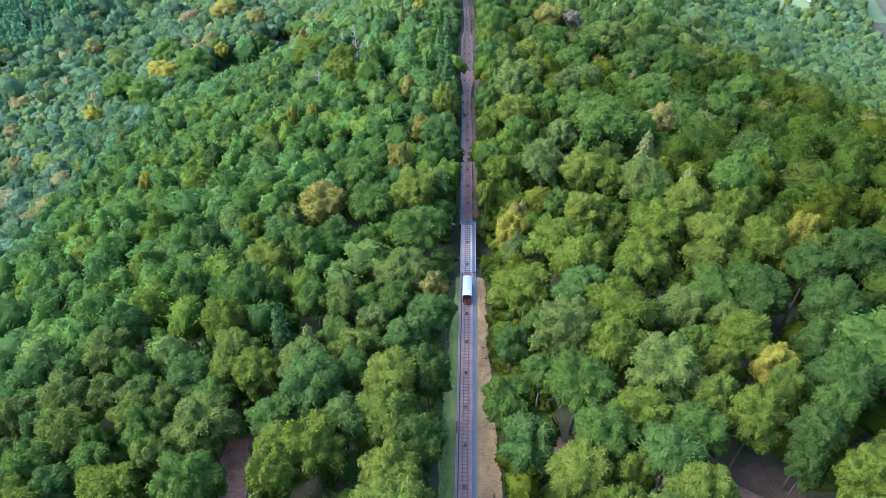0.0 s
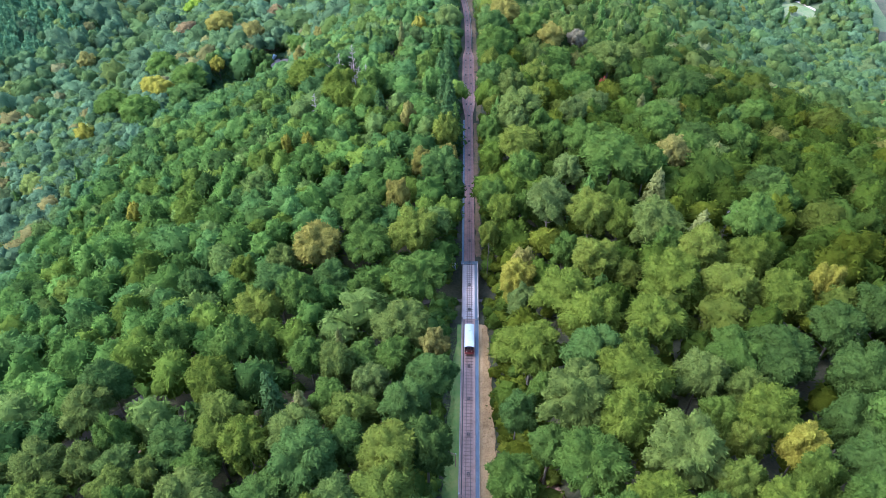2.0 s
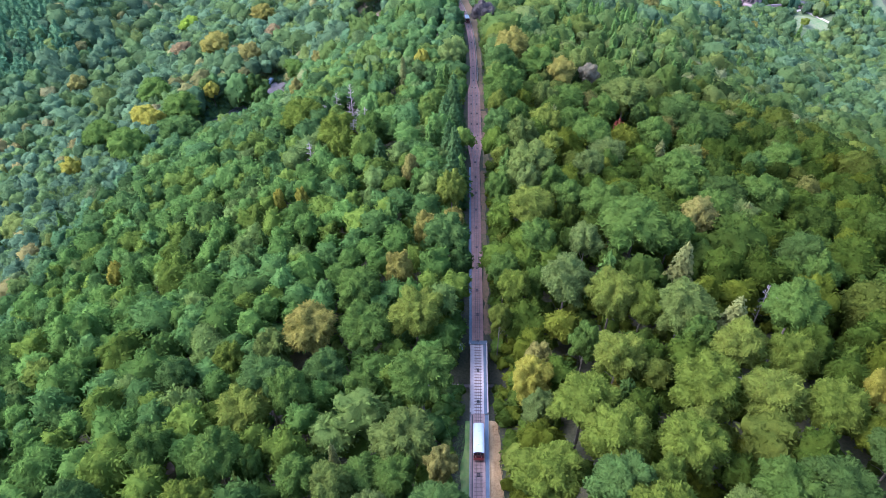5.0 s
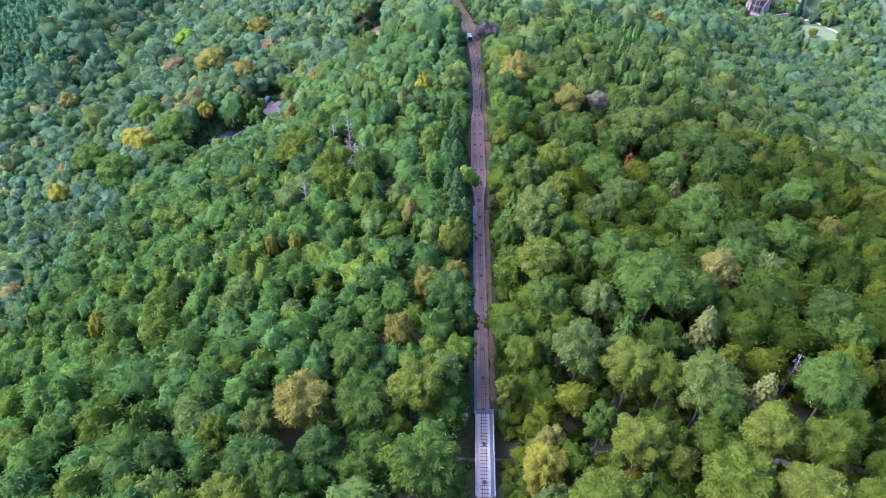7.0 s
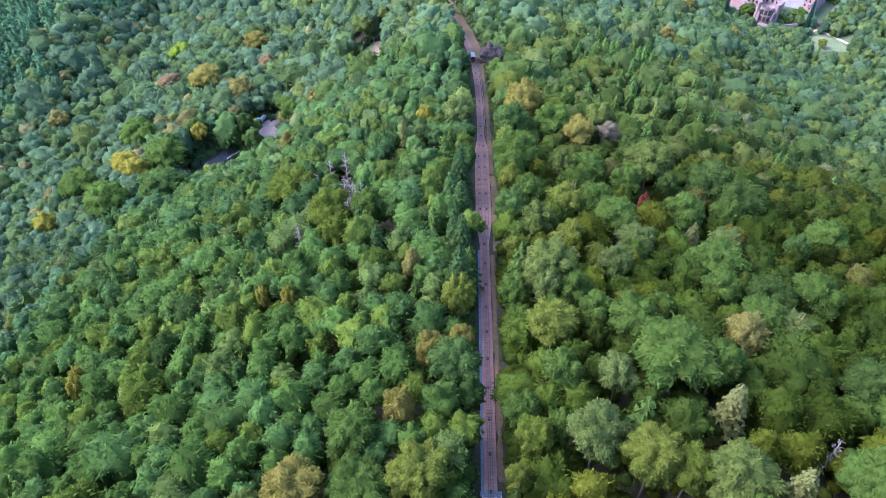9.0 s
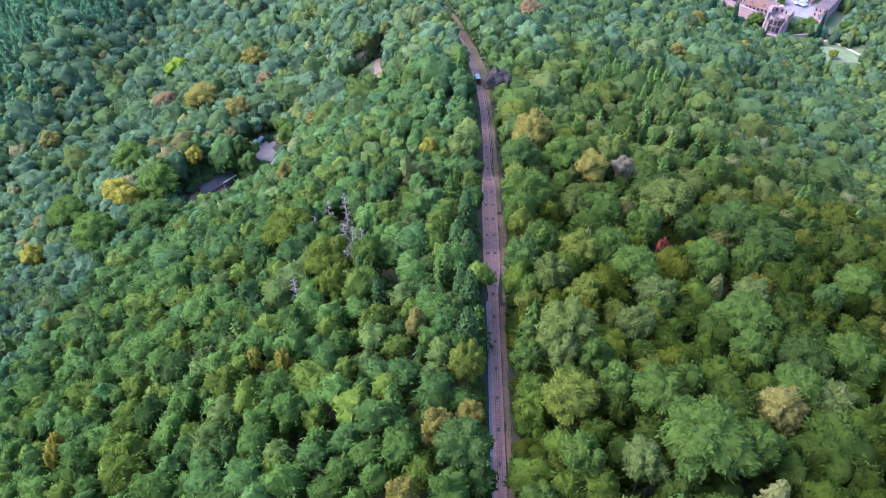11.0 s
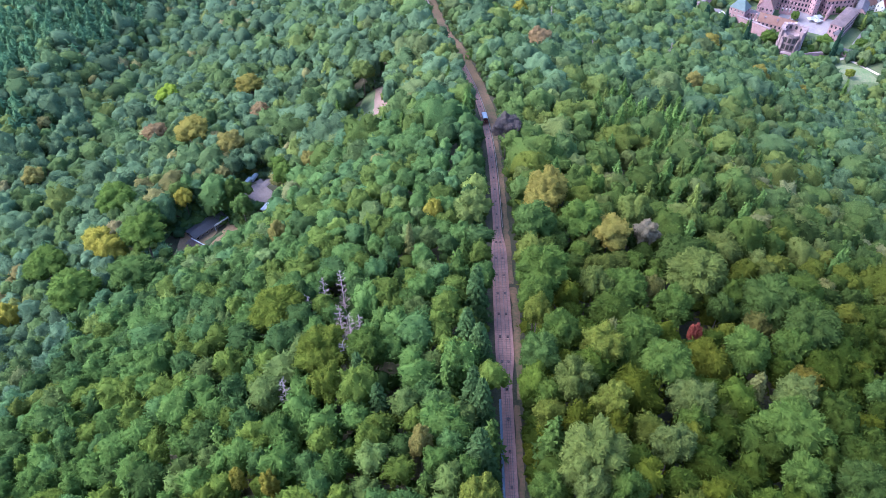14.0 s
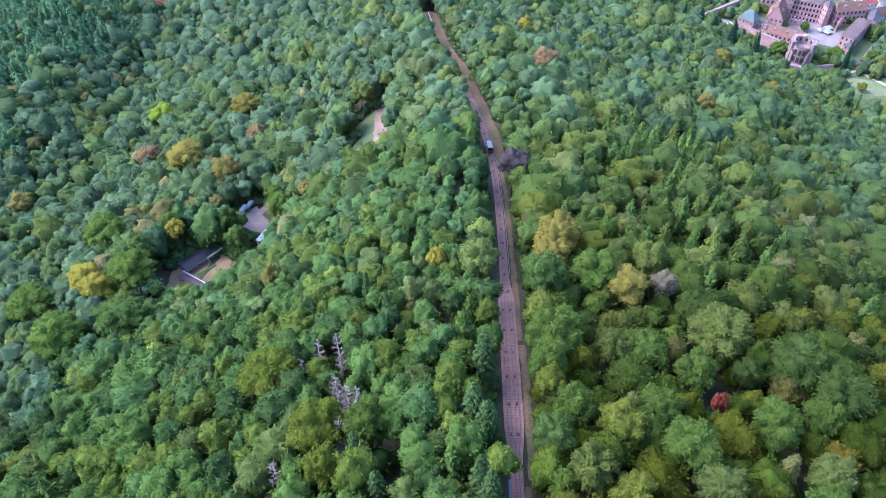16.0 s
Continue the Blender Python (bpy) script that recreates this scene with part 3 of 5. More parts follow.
def fir_crown(seed, tiers, leaves, leaf, width=0.34):
    """A conifer of height 1: drooping tiers of branches round the stem, narrowing to the tip. Triangles."""
    rng = np.random.default_rng(seed)
    tris = []
    for k in range(tiers):
        h = 0.14 + 0.84 * (k / tiers) ** 0.9
        r = width * (1 - h) ** 0.75 + 0.015
        n = max(5, int(leaves / tiers * (1.5 - 1.1 * k / tiers)))
        arms = 9
        ang = (rng.integers(0, arms, n) + 0.12 * rng.normal(size=n)) * 2 * np.pi / arms + 1.7 * k
        t = np.sqrt(rng.uniform(0.05, 1, n))
        p = np.stack([np.cos(ang) * r * t, np.sin(ang) * r * t, h - 0.09 * r / width * t ** 1.5 + rng.normal(size=n) * 0.008], -1)
        out = np.stack([np.cos(ang) * 0.7, np.sin(ang) * 0.7, np.full(n, 1.0)], -1)
        tris.append(leaf_tris(rng, p, out, leaf * (0.6 + 0.6 * (1 - k / tiers)), 0.35))
        m = 9
        a = np.arange(m) * 2 * np.pi / m + 1.7 * k
        rr = r * np.where(np.arange(m) % 2, 0.45, 0.85) * rng.uniform(0.85, 1.05, m)
        ring = np.stack([np.cos(a) * rr, np.sin(a) * rr, h - 0.07 * rr / max(r, 1e-6)], -1)
        tip = np.array([0, 0, h + 0.07])
        tris.append((np.stack([ring, np.roll(ring, -1, 0), np.broadcast_to(tip, (m, 3))], 1).reshape(-1, 3), np.arange(3 * m).reshape(-1, 3)))
    return join(tris)


def tri_mesh(name, v, f, mat):
    me = bpy.data.meshes.new(name)
    k = len(f)
    me.vertices.add(len(v))
    me.loops.add(3 * k)
    me.polygons.add(k)
    me.vertices.foreach_set("co", np.ascontiguousarray(v, np.float32).ravel())
    me.loops.foreach_set("vertex_index", np.ascontiguousarray(f, np.int32).ravel())
    me.polygons.foreach_set("loop_start", np.arange(0, 3 * k, 3, dtype=np.int32))
    me.polygons.foreach_set("use_smooth", np.ones(k, bool))
    me.materials.append(mat)
    me.update(calc_edges=True)
    return me


def trunk_bmesh(rng, height, crown_r, crown_z):
    """A tapered trunk with limbs that reach into the crown."""
    lean = rng.normal(size=2) * 0.25
    top = (lean[0], lean[1], crown_z + 0.25 * crown_r)
    bm = tube([(0, 0, -0.8), (lean[0] * 0.2, lean[1] * 0.2, crown_z * 0.4), (lean[0] * 0.6, lean[1] * 0.6, crown_z * 0.8), top], 0.34, 0.10, 7)
    for k in range(6):
        a = k * 1.05 + rng.uniform(0, 0.8)
        h = crown_z * rng.uniform(0.55, 0.95)
        e = crown_r * rng.uniform(0.45, 0.75)
        p = (lean[0] * 0.5, lean[1] * 0.5, h)
        q = (math.cos(a) * e * 0.5, math.sin(a) * e * 0.5, h + e * 0.5)
        r = (math.cos(a) * e, math.sin(a) * e, h + e * 0.85)
        tube([p, q, r], 0.12, 0.04, 5, bm)
    return bm


def near_tree(seed, radius, height, mat, label, lobes=34, leaves=2200, leaf=0.072, flat=0.9, name="broadleaf_tree", level=2):
    rng = np.random.default_rng(seed)
    tree = new(name)
    tagged(tree, label, "tree")
    cz = height - radius * flat * 0.95
    part("trunk", trunk_bmesh(rng, height, radius, cz), M_BARK, tree)
    v, f = broad_crown(seed, lobes, leaves, leaf, level, flat)
    crown = new("crown", tri_mesh("crown", v * radius + np.array([0, 0, cz]), f, mat))
    crown.parent = tree
    return tree


def conifer(seed, height, width, mat, label, tiers=13, leaves=1100, leaf=0.030, name="conifer"):
    tree = new(name)
    tagged(tree, label, "tree")
    part("trunk", tube([(0, 0, -0.8), (0, 0, height * 0.5), (0, 0, height * 0.96)], 0.28, 0.04, 7), M_BARK, tree)
    v, f = fir_crown(seed, tiers, leaves, leaf, width)
    crown = new("crown", tri_mesh("crown", v * height, f, mat))
    crown.parent = tree
    return tree


def dead_tree(seed, height, label, spread=2.7):
    """A bare grey stem with thin, broken branches all the way up."""
    rng = np.random.default_rng(seed)
    tree = new("dead_tree")
    tagged(tree, label, "dead tree")
    part("trunk", tube([(0, 0, -0.8), (0.1, 0, height * 0.5), (0.0, 0.15, height)], 0.30, 0.05, 7), M_DEAD, tree)
    bm = bmesh.new()
    for k in range(54):
        h = height * (0.30 + 0.68 * k / 54)
        a = rng.uniform(0, 6.28)
        e = spread * (1.1 - h / height) ** 0.7 * rng.uniform(0.5, 1.1) + 0.4
        p = (0.1 * (1 - h / height), 0, h)
        q = (math.cos(a) * e * 0.6, math.sin(a) * e * 0.6, h + e * 0.22)
        r = (math.cos(a + 0.2) * e, math.sin(a + 0.2) * e, h + e * rng.uniform(-0.1, 0.55))
        tube([p, q, r], 0.055, 0.02, 4, bm)
        for _ in range(4):
            b = a + rng.uniform(-0.9, 0.9)
            t = (q[0] + math.cos(b) * e * 0.4, q[1] + math.sin(b) * e * 0.4, q[2] + e * rng.uniform(0, 0.4))
            tube([q, t], 0.03, 0.015, 3, bm)
    part("bare_crown", bm, M_DEAD, tree)
    return tree


# ---- trees that stand out, by the colour of their crowns: place across, place down the hill, crown radius ----
UPPER = {
    "fresh": [(63, 54, 4.2), (30, 58, 3.6), (-29, 62, 4.4), (-58, 62, 5.9), (51, 66, 4.6), (-23, 67, 5.7), (34, 69, 5.1), (55, 85, 5.2), (-37, 88, 5.1), (35, 96, 6.9), (-49, 106, 5.0), (18, 109, 6.4), (43, 112, 6.1), (31, 115, 6.0), (72, 121, 5.7), (26, 124, 6.3), (50, 127, 6.5), (70, 136, 5.0), (-52, 149, 3.8), (45, 156, 4.7)],
    "olive": [(-45, 75, 6.3), (40, 78, 6.5), (-90, 85, 4.7), (-79, 88, 5.3), (-69, 88, 4.3), (24, 92, 6.4), (48, 97, 4.7), (-75, 102, 5.1), (-9, 120, 6.3), (-42, 152, 4.6), (53, 153, 6.7)],
    "mid": [(76, 150, 6.5), (56, 102, 5.8), (-44, 62, 5.8), (27, 65, 5.2), (42, 65, 4.5), (-79, 70, 5.4), (-56, 75, 4.5), (-67, 75, 3.3), (25, 78, 5.8), (12, 78, 4.8), (-65, 93, 4.1), (-29, 112, 4.2), (-46, 117, 5.3), (-40, 117, 3.0), (-61, 121, 4.9), (-35, 135, 4.5), (-6, 135, 6.3), (-19, 136, 4.2), (30, 145, 3.6), (54, 146, 4.0), (-20, 156, 6.3)],
    "gold2": [(22, 58, 5.2), (-9, 62, 4.8), (50, 80, 2.9), (-10, 83, 5.6), (62, 124, 5.7), (-44, 131, 5.7), (35, 137, 5.1), (60, 138, 5.5), (12, 157, 2.5), (-8, 158, 6.1), (38, 158, 5.7)],
    "gold": [(59, 79, 3.7), (84, 126, 3.6), (17, 134, 4.2)],
    "blue": [(-71, 65, 4.7), (-81, 80, 3.7), (14, 94, 3.7), (-3, 103, 5.1), (-73, 109, 5.2), (-41, 139, 6.5), (-28, 143, 5.1), (-63, 144, 4.0)],
    "rustgold": [(-2, 113, 3.1), (19, 140, 3.2)],
    "pale": [(-15, 104, 4.0), (18, 126, 3.3), (28, 164, 5.9)],
    "deep": [(76, 94, 5.8), (70, 84, 5.2), (90, 114, 6.3), (78, 109, 5.7), (64, 101, 6.6), (57, 58, 3.2), (69, 74, 5.9), (59, 62, 4.5), (-4, 69, 4.8), (-3, 86, 5.0)],
}
MIDDLE = {
    "mid": [(75, 234, 7.6), (123, 261, 6.8), (100, 285, 6.6), (98, 219, 6.6), (-23, 169, 5.4), (92, 170, 4.5), (14, 173, 3.9), (23, 182, 4.5), (48, 184, 8.7), (58, 184, 5.4), (42, 198, 5.6), (34, 202, 4.3), (77, 205, 5.6), (30, 211, 4.5), (15, 213, 3.7), (71, 218, 5.5), (49, 251, 6.9), (-27, 259, 5.1), (23, 262, 4.9), (74, 262, 6.3), (44, 264, 5.5), (90, 268, 5.5), (18, 275, 4.7), (58, 279, 5.1), (45, 285, 6.3), (21, 287, 7.4)],
    "goldbrown": [(-33, 155.5, 6.2), (-13, 175, 3.6), (-6, 192, 3.7), (1, 195, 3.2)],
    "gold": [(-105, 203, 2.6), (-107, 208, 2.5), (-46, 220, 2.2), (-54, 222, 1.9)],
    "fresh": [(16, 166, 3.7), (-36, 247, 4.4), (-39, 259, 7.0), (-56, 280, 7.6)],
    "gold2": [(22, 197, 6.2), (1, 211, 3.9), (32, 237, 4.4), (33, 256, 5.4), (18, 269, 4.0)],
    "pale": [(35, 180, 4.2), (84, 202, 5.7), (23, 212, 3.7), (43, 224, 4.4), (53, 241, 5.4), (83, 248, 5.5)],
    "rustgold": [(69, 197, 4.8), (-12, 227, 2.6)],
    "deep": [(84, 217, 6.3), (89, 286, 8.9), (97, 275, 8.1), (93, 181, 6.2), (73, 281, 3.6)],
    "blue": [(-1, 185, 5.5), (108, 251, 4.1), (17, 252, 4.7)],
    "olive": [(24, 219, 7.1), (24, 242, 4.9), (36, 285, 4.6), (70, 295, 9.1)],
    "red": [(63, 271, 2.0)],
}
LOWER = {
    "gold": [(-11, 327, 3.2), (-190, 339, 5.0), (-165, 381, 7.6), (-156, 372, 6.6), (-140, 425, 4.2), (44, 626, 5.2)],
    "goldbrown": [(46, 314, 6.4), (25, 329, 6.0), (28, 337, 7.2), (-155, 495, 8.5), (-139, 569, 7.5), (220, 618, 6.5), (257, 622, 5.0), (186, 639, 7.0)],
    "blue": [(-152, 409, 5.6), (-110, 421, 4.4), (21, 314, 6.3), (-132, 343, 9.5)],
    "mid": [(37, 319, 7.2), (-158, 340, 9.5), (47, 349, 3.9), (-186, 369, 9.5), (-143, 381, 9.5), (-174, 424, 8.5), (-89, 435, 6.0), (-95, 449, 5.0), (384, 768, 2.2), (345, 768, 6.0), (344, 792, 4.0), (396, 800, 6.0), (361, 803, 8.0), (309, 812, 7.5), (349, 855, 4.5)],
    "greybrown": [(59, 318, 4.3)],
    "olive": [(77, 330, 4.8), (58, 331, 5.8)],
    "pale": [(2, 321, 5.8), (-58, 538, 6.5)],
    "rustgold": [(-70, 342, 3.4), (-71, 347, 3.0), (-76, 440, 4.3), (-247, 475, 5.4), (-130, 483, 7.0), (141, 530, 5.1)],
    "gold2": [(366, 748, 4.5), (398, 784, 5.0), (262, 878, 5.0)],
    "deep": [(-116, 431, 4.6)],
    "rust": [(-187, 516, 5.9), (-123, 529, 5.6), (47, 538, 6.8)],
    "bright": [(-202, 584, 7.0)],
    "purple": [(17.8, 391, 5.6)],
}
CONIFERS = {
    "larch": [(-28, 97, 3.9), (-23, 117, 2.4), (58, 172, 5.2), (64, 151, 5.2), (85, 202, 5.2), (37, 264, 4.2), (73, 250, 5.0), (-18, 307, 3.3)],
    "fir": [(-35, 101, 3.7), (2, 258, 5.1), (2, 238, 4.4), (1, 224, 5.2), (-29, 253, 4.2), (-23, 242, 4.2), (0, 242, 4.2), (-1, 263, 4.9), (2, 280, 4.7), (-32, 315, 2.8), (-25, 304, 2.7)],
    "cypress": [(363, 784, 3.2), (239, 843, 5.6), (251, 836, 5.6), (266, 822, 5.4), (286, 809, 4.0), (228, 862, 3.6)],
}
DEAD = [(-37, 286, 2.3), (-43, 288, 2.2), (-47, 283, 2.2), (-36, 273, 2.8), (-33, 270, 1.8), (-30, 268, 1.8), (-33, 258, 2.3), (-47, 247, 2.8), (91, 186, 3.6), (90, 205, 3.6), (76, 162, 3.6), (142, 588, 4.0), (81, 550, 4.0), (64, 615, 4.0)]
LABELS = {
    "fresh": "large beech with a fresh yellow-green domed crown",
    "goldbrown": "broadleaf tree turning golden brown, among green neighbours",
    "gold2": "broadleaf tree with a bright yellowish green crown",
    "mid": "large broadleaf tree with a full mid-green crown",
    "blue": "round broadleaf tree with a bluish green crown",
    "pale": "broadleaf tree with a pale grey-green loose crown",
    "deep": "dark blue-green broadleaf tree beside the track",
    "gold": "broadleaf tree with a yellow autumn crown",
    "rustgold": "broadleaf tree turning orange-yellow in early autumn",
    "olive": "very broad broadleaf tree with an olive-green crown",
    "rust": "broadleaf tree with a rusty brown autumn crown",
    "bright": "broadleaf tree with a bright lime-yellow crown",
    "greybrown": "half-dead broadleaf tree with a greyish brown crown",
    "red": "small tree with a deep red crown",
    "purple": "copper beech with a dark purple crown beside the track",
    "larch": "tall larch with a loose yellowish olive crown",
    "fir": "dark green spruce standing among broadleaf trees",
    "cypress": "narrow dark conifer column near the castle",
}
# spots kept clear of trees: middle, half sizes
CLEAR = [(-126, 411, 19, 13), (-126, 384, 22, 21), (-108, 390, 12, 23), (-109, 449, 12.5, 12.5), (-101, 430, 8, 13), (-99, 408, 9, 17), (-145, 400, 8, 15), (-51, 526, 14, 16), (336, 858, 50, 30), (374, 838, 34, 38), (323, 797, 15, 13), (374, 750, 26, 24), (362, 724, 16, 14), (350, 740, 11, 14), (273, 869, 10, 10), (302, 824, 11, 12), (440, 905, 50, 46), (356, 782, 22, 6), (-51, 494, 13, 20), (-40, 71, 6, 16), (23, 76, 3.4, 11), (41, 68, 3.5, 9), (54, 61, 9, 9), (1, 143, 3, 6), (14, 143, 3, 6), (64, 75, 4, 5), (62, 96, 3.5, 5), (43, 94, 2.5, 4), (74, 86, 3.5, 5), (85, 106, 4, 5), (91, 152, 4, 6), (71, 127, 3, 5), (-67, 103, 4.5, 9), (-36, 267, 4, 9), (56, 222, 1.5, 6), (-17, 246, 0.8, 1.5), (-32, 111, 4, 6), (68, 282, 5, 6), (-288, 838, 14, 16), (-87, 757, 5, 22), (84, 303, 4, 6), (-22, 248, 3, 4)]


def is_clear(x, y, r):
    dx = x - float(line_x(y))
    wide_l, wide_r = (5.0, float(np.interp(y, (50, 75, 100, 135), (7.4, 6.5, 5.4, 4.2)))) if y < 128 else ((2.2, 2.4) if y < 250 else ((3.4, 4.2) if y < 350 else ((4.4, 2.8) if y < 540 else (4.6, 5.2))))
    k = 0.80 if y < 350 else 1.0
    if y < 698 and -wide_l - k * r < dx < wide_r + k * r:
        return True
    if abs(y - float(road_y(x))) < 1.2 + 0.22 * r and abs(x) < 130:
        return True
    for cx, cy, hx, hy in CLEAR:
        if ((x - cx) / (hx + 0.5 * r)) ** 2 + ((y - cy) / (hy + 0.5 * r)) ** 2 < 1:
            return True
    return False


def on_spur(x, y):
    """The crest of the spur, grown with low yellowish trees."""
    return 112 < x < 190 and abs(y - 402 + 0.68 * (x - 120)) < 13


def half_width(y):
    return 72 + 0.55 * y if y < 600 else 402 + 0.25 * (y - 600)


def scatter():
    """Places of the forest's trees, then of the undergrowth: darts thrown at the slopes, kept where the crowns have room."""
    rng = np.random.default_rng(5)
    cell, grid, below, out, low = 8.0, {}, {}, [], []

    def room(x, y, r, k):
        cx, cy = int(x // cell), int(y // cell)
        for a in (-2, -1, 0, 1, 2):
            for b in (-2, -1, 0, 1, 2):
                for px, py, pr in grid.get((cx + a, cy + b), ()):
                    if (px - x) ** 2 + (py - y) ** 2 < (k * (pr + r)) ** 2:
                        return False
        return True

    def put(x, y, r):
        grid.setdefault((int(x // cell), int(y // cell)), []).append((x, y, r))

    def room_below(x, y, r, k):
        """Room under the crowns: clear of the trunks and of the other bushes."""
        cx, cy = int(x // cell), int(y // cell)
        for a in (-1, 0, 1):
            for b in (-1, 0, 1):
                for px, py, pr in below.get((cx + a, cy + b), ()):
                    if (px - x) ** 2 + (py - y) ** 2 < (k * (pr + r)) ** 2:
                        return False
                for px, py, pr in grid.get((cx + a, cy + b), ()):
                    if (px - x) ** 2 + (py - y) ** 2 < (0.42 * pr + 0.3 * r) ** 2:
                        return False
        below.setdefault((cx, cy), []).append((x, y, r))
        return True

    for group in (UPPER, MIDDLE, LOWER, CONIFERS):
        for spots in group.values():
            for x, y, r in spots:
                put(x, y, r)
    for x, y, r in DEAD:
        put(x, y, 1.6)
    for a, b, c, e in rng.uniform(size=(90000, 4)):
        y = 40 + 940 * b ** 0.62
        x = (2 * a - 1) * half_width(y)
        if x > 0:
            lo, hi = (3.0, 7.6) if y < 330 else (3.2, 8.2)
        else:
            lo, hi = (3.4, 6.4) if y < 130 else ((2.6, 4.8) if y < 400 else (3.2, 8.4))
        r = lo + (hi - lo) * c ** 1.7
        if x > 240 and y > 765:
            r = 0.8 * r
        if x < -300 + 18 * math.sin(y / 37) + 9 * math.sin(y / 11 + 1) and y > 470:
            r = 3.6 + 0.6 * c
        if y > 880 and x < 110:
            continue
        if on_spur(x, y):
            r = 2.8 + 1.4 * c
        if is_clear(x, y, r) or not room(x, y, r, 0.79 if y < 200 else 0.76):
            continue
        put(x, y, r)
        out.append((x, y, r, e))
    # the wood goes on up the hill
    for a, b, c, e in rng.uniform(size=(2500, 4)):
        x, y, r = (2 * a - 1) * 130, -45 + 85 * b, 4.0 + 3.5 * c
        if is_clear(x, max(y, 60), r) or not room(x, y, r, 0.75):
            continue
        put(x, y, r)
        out.append((x, y, r, e))
    # understorey, then bushes
    for a, b, c, e in rng.uniform(size=(5200, 4)):
        y = 44 + 330 * b ** 0.8
        x = (2 * a - 1) * half_width(y)
        r = 2.2 + 1.8 * c
        if abs(x - float(line_x(y))) > 4.4 + r and not is_clear(x, y, 0.3 * r) and room_below(x, y, r, 0.78):
            low.append((x, y, r, 0.7 + 1.2 * e))
    for a, b, c, e in rng.uniform(size=(5600, 4)):
        y = 44 + 270 * b ** 0.8
        x = (2 * a - 1) * half_width(y)
        r = 1.3 + 1.5 * c
        if abs(x - float(line_x(y))) > 4.2 + r and not is_clear(x, y, -0.3 * r) and room_below(x, y, r, 0.68):
            low.append((x, y, r, 0.4 * e))
    # thicker growth where the large trees stand apart, along the road
    for a, b, c, e in rng.uniform(size=(2600, 4)):
        x, y, r = 16 + 90 * a, 132 + 80 * b, 1.6 + 1.6 * c
        if not is_clear(x, y, -0.3 * r) and abs(y - float(road_y(x))) > 2.0 + r and room_below(x, y, r, 0.55):
            low.append((x, y, r, 0.2 + 0.9 * e))
    for y in np.append(np.arange(42, 430, 1.5), np.arange(430, 690, 2.6)):
        x0 = float(line_x(y))
        wide_l, wide_r = (5.2, float(np.interp(y, (50, 75, 100, 135), (7.4, 6.5, 5.4, 4.2)))) if y < 132 else ((2.9, 3.0) if y < 250 else ((4.2, 5.2) if y < 350 else ((3.2, 4.4) if y < 430 else ((3.6, 6.4) if y < 540 else (5.2, 8.4)))))
        if abs(y - float(road_y(x0))) < 3 or rng.uniform() < 0.15:
            continue
        for side, wide in ((-1, wide_l), (1, wide_r)):
            for far in (0.0, 3.0):
                r = rng.uniform(1.1, 2.4)
                low.append((x0 + side * (wide + 0.8 * r + far + rng.uniform(0, 2.2)), float(y), r, rng.uniform(0, 0.35 + 0.25 * far)))
    # bushes at the edges of the clearings, down to the ground
    for cx, cy, hx, hy in CLEAR:
        if cy < 300 or cx > 240:
            continue
        for ring in (2.0, 6.0):
            for a in np.arange(0, 6.28, 4.0 / (hx + hy)):
                r = rng.uniform(1.8, 3.4)
                x, y = cx + (hx + ring) * math.cos(a) + rng.normal() * 0.8, cy + (hy + ring) * math.sin(a) + rng.normal() * 0.8
                if not is_clear(x, y, 0.5):
                    low.append((x, y, r, rng.uniform(0.1, 0.6)))
    # low growth below the lawn, behind the parking area and between the two
    for x0, x1, y0, y1, n in ((-162, -106, 372, 392, 90), (-126, -92, 465, 484, 60), (-116, -103, 420, 433, 26), (-160, -148, 392, 416, 26), (-150, -130, 430, 442, 30)):
        for a, b, c, e in rng.uniform(size=(n, 4)):
            low.append((x0 + (x1 - x0) * a, y0 + (y1 - y0) * b, 2.0 + 1.8 * c, 0.2 + 0.6 * e))
    return out, low


FOREST, UNDERGROWTH = scatter()


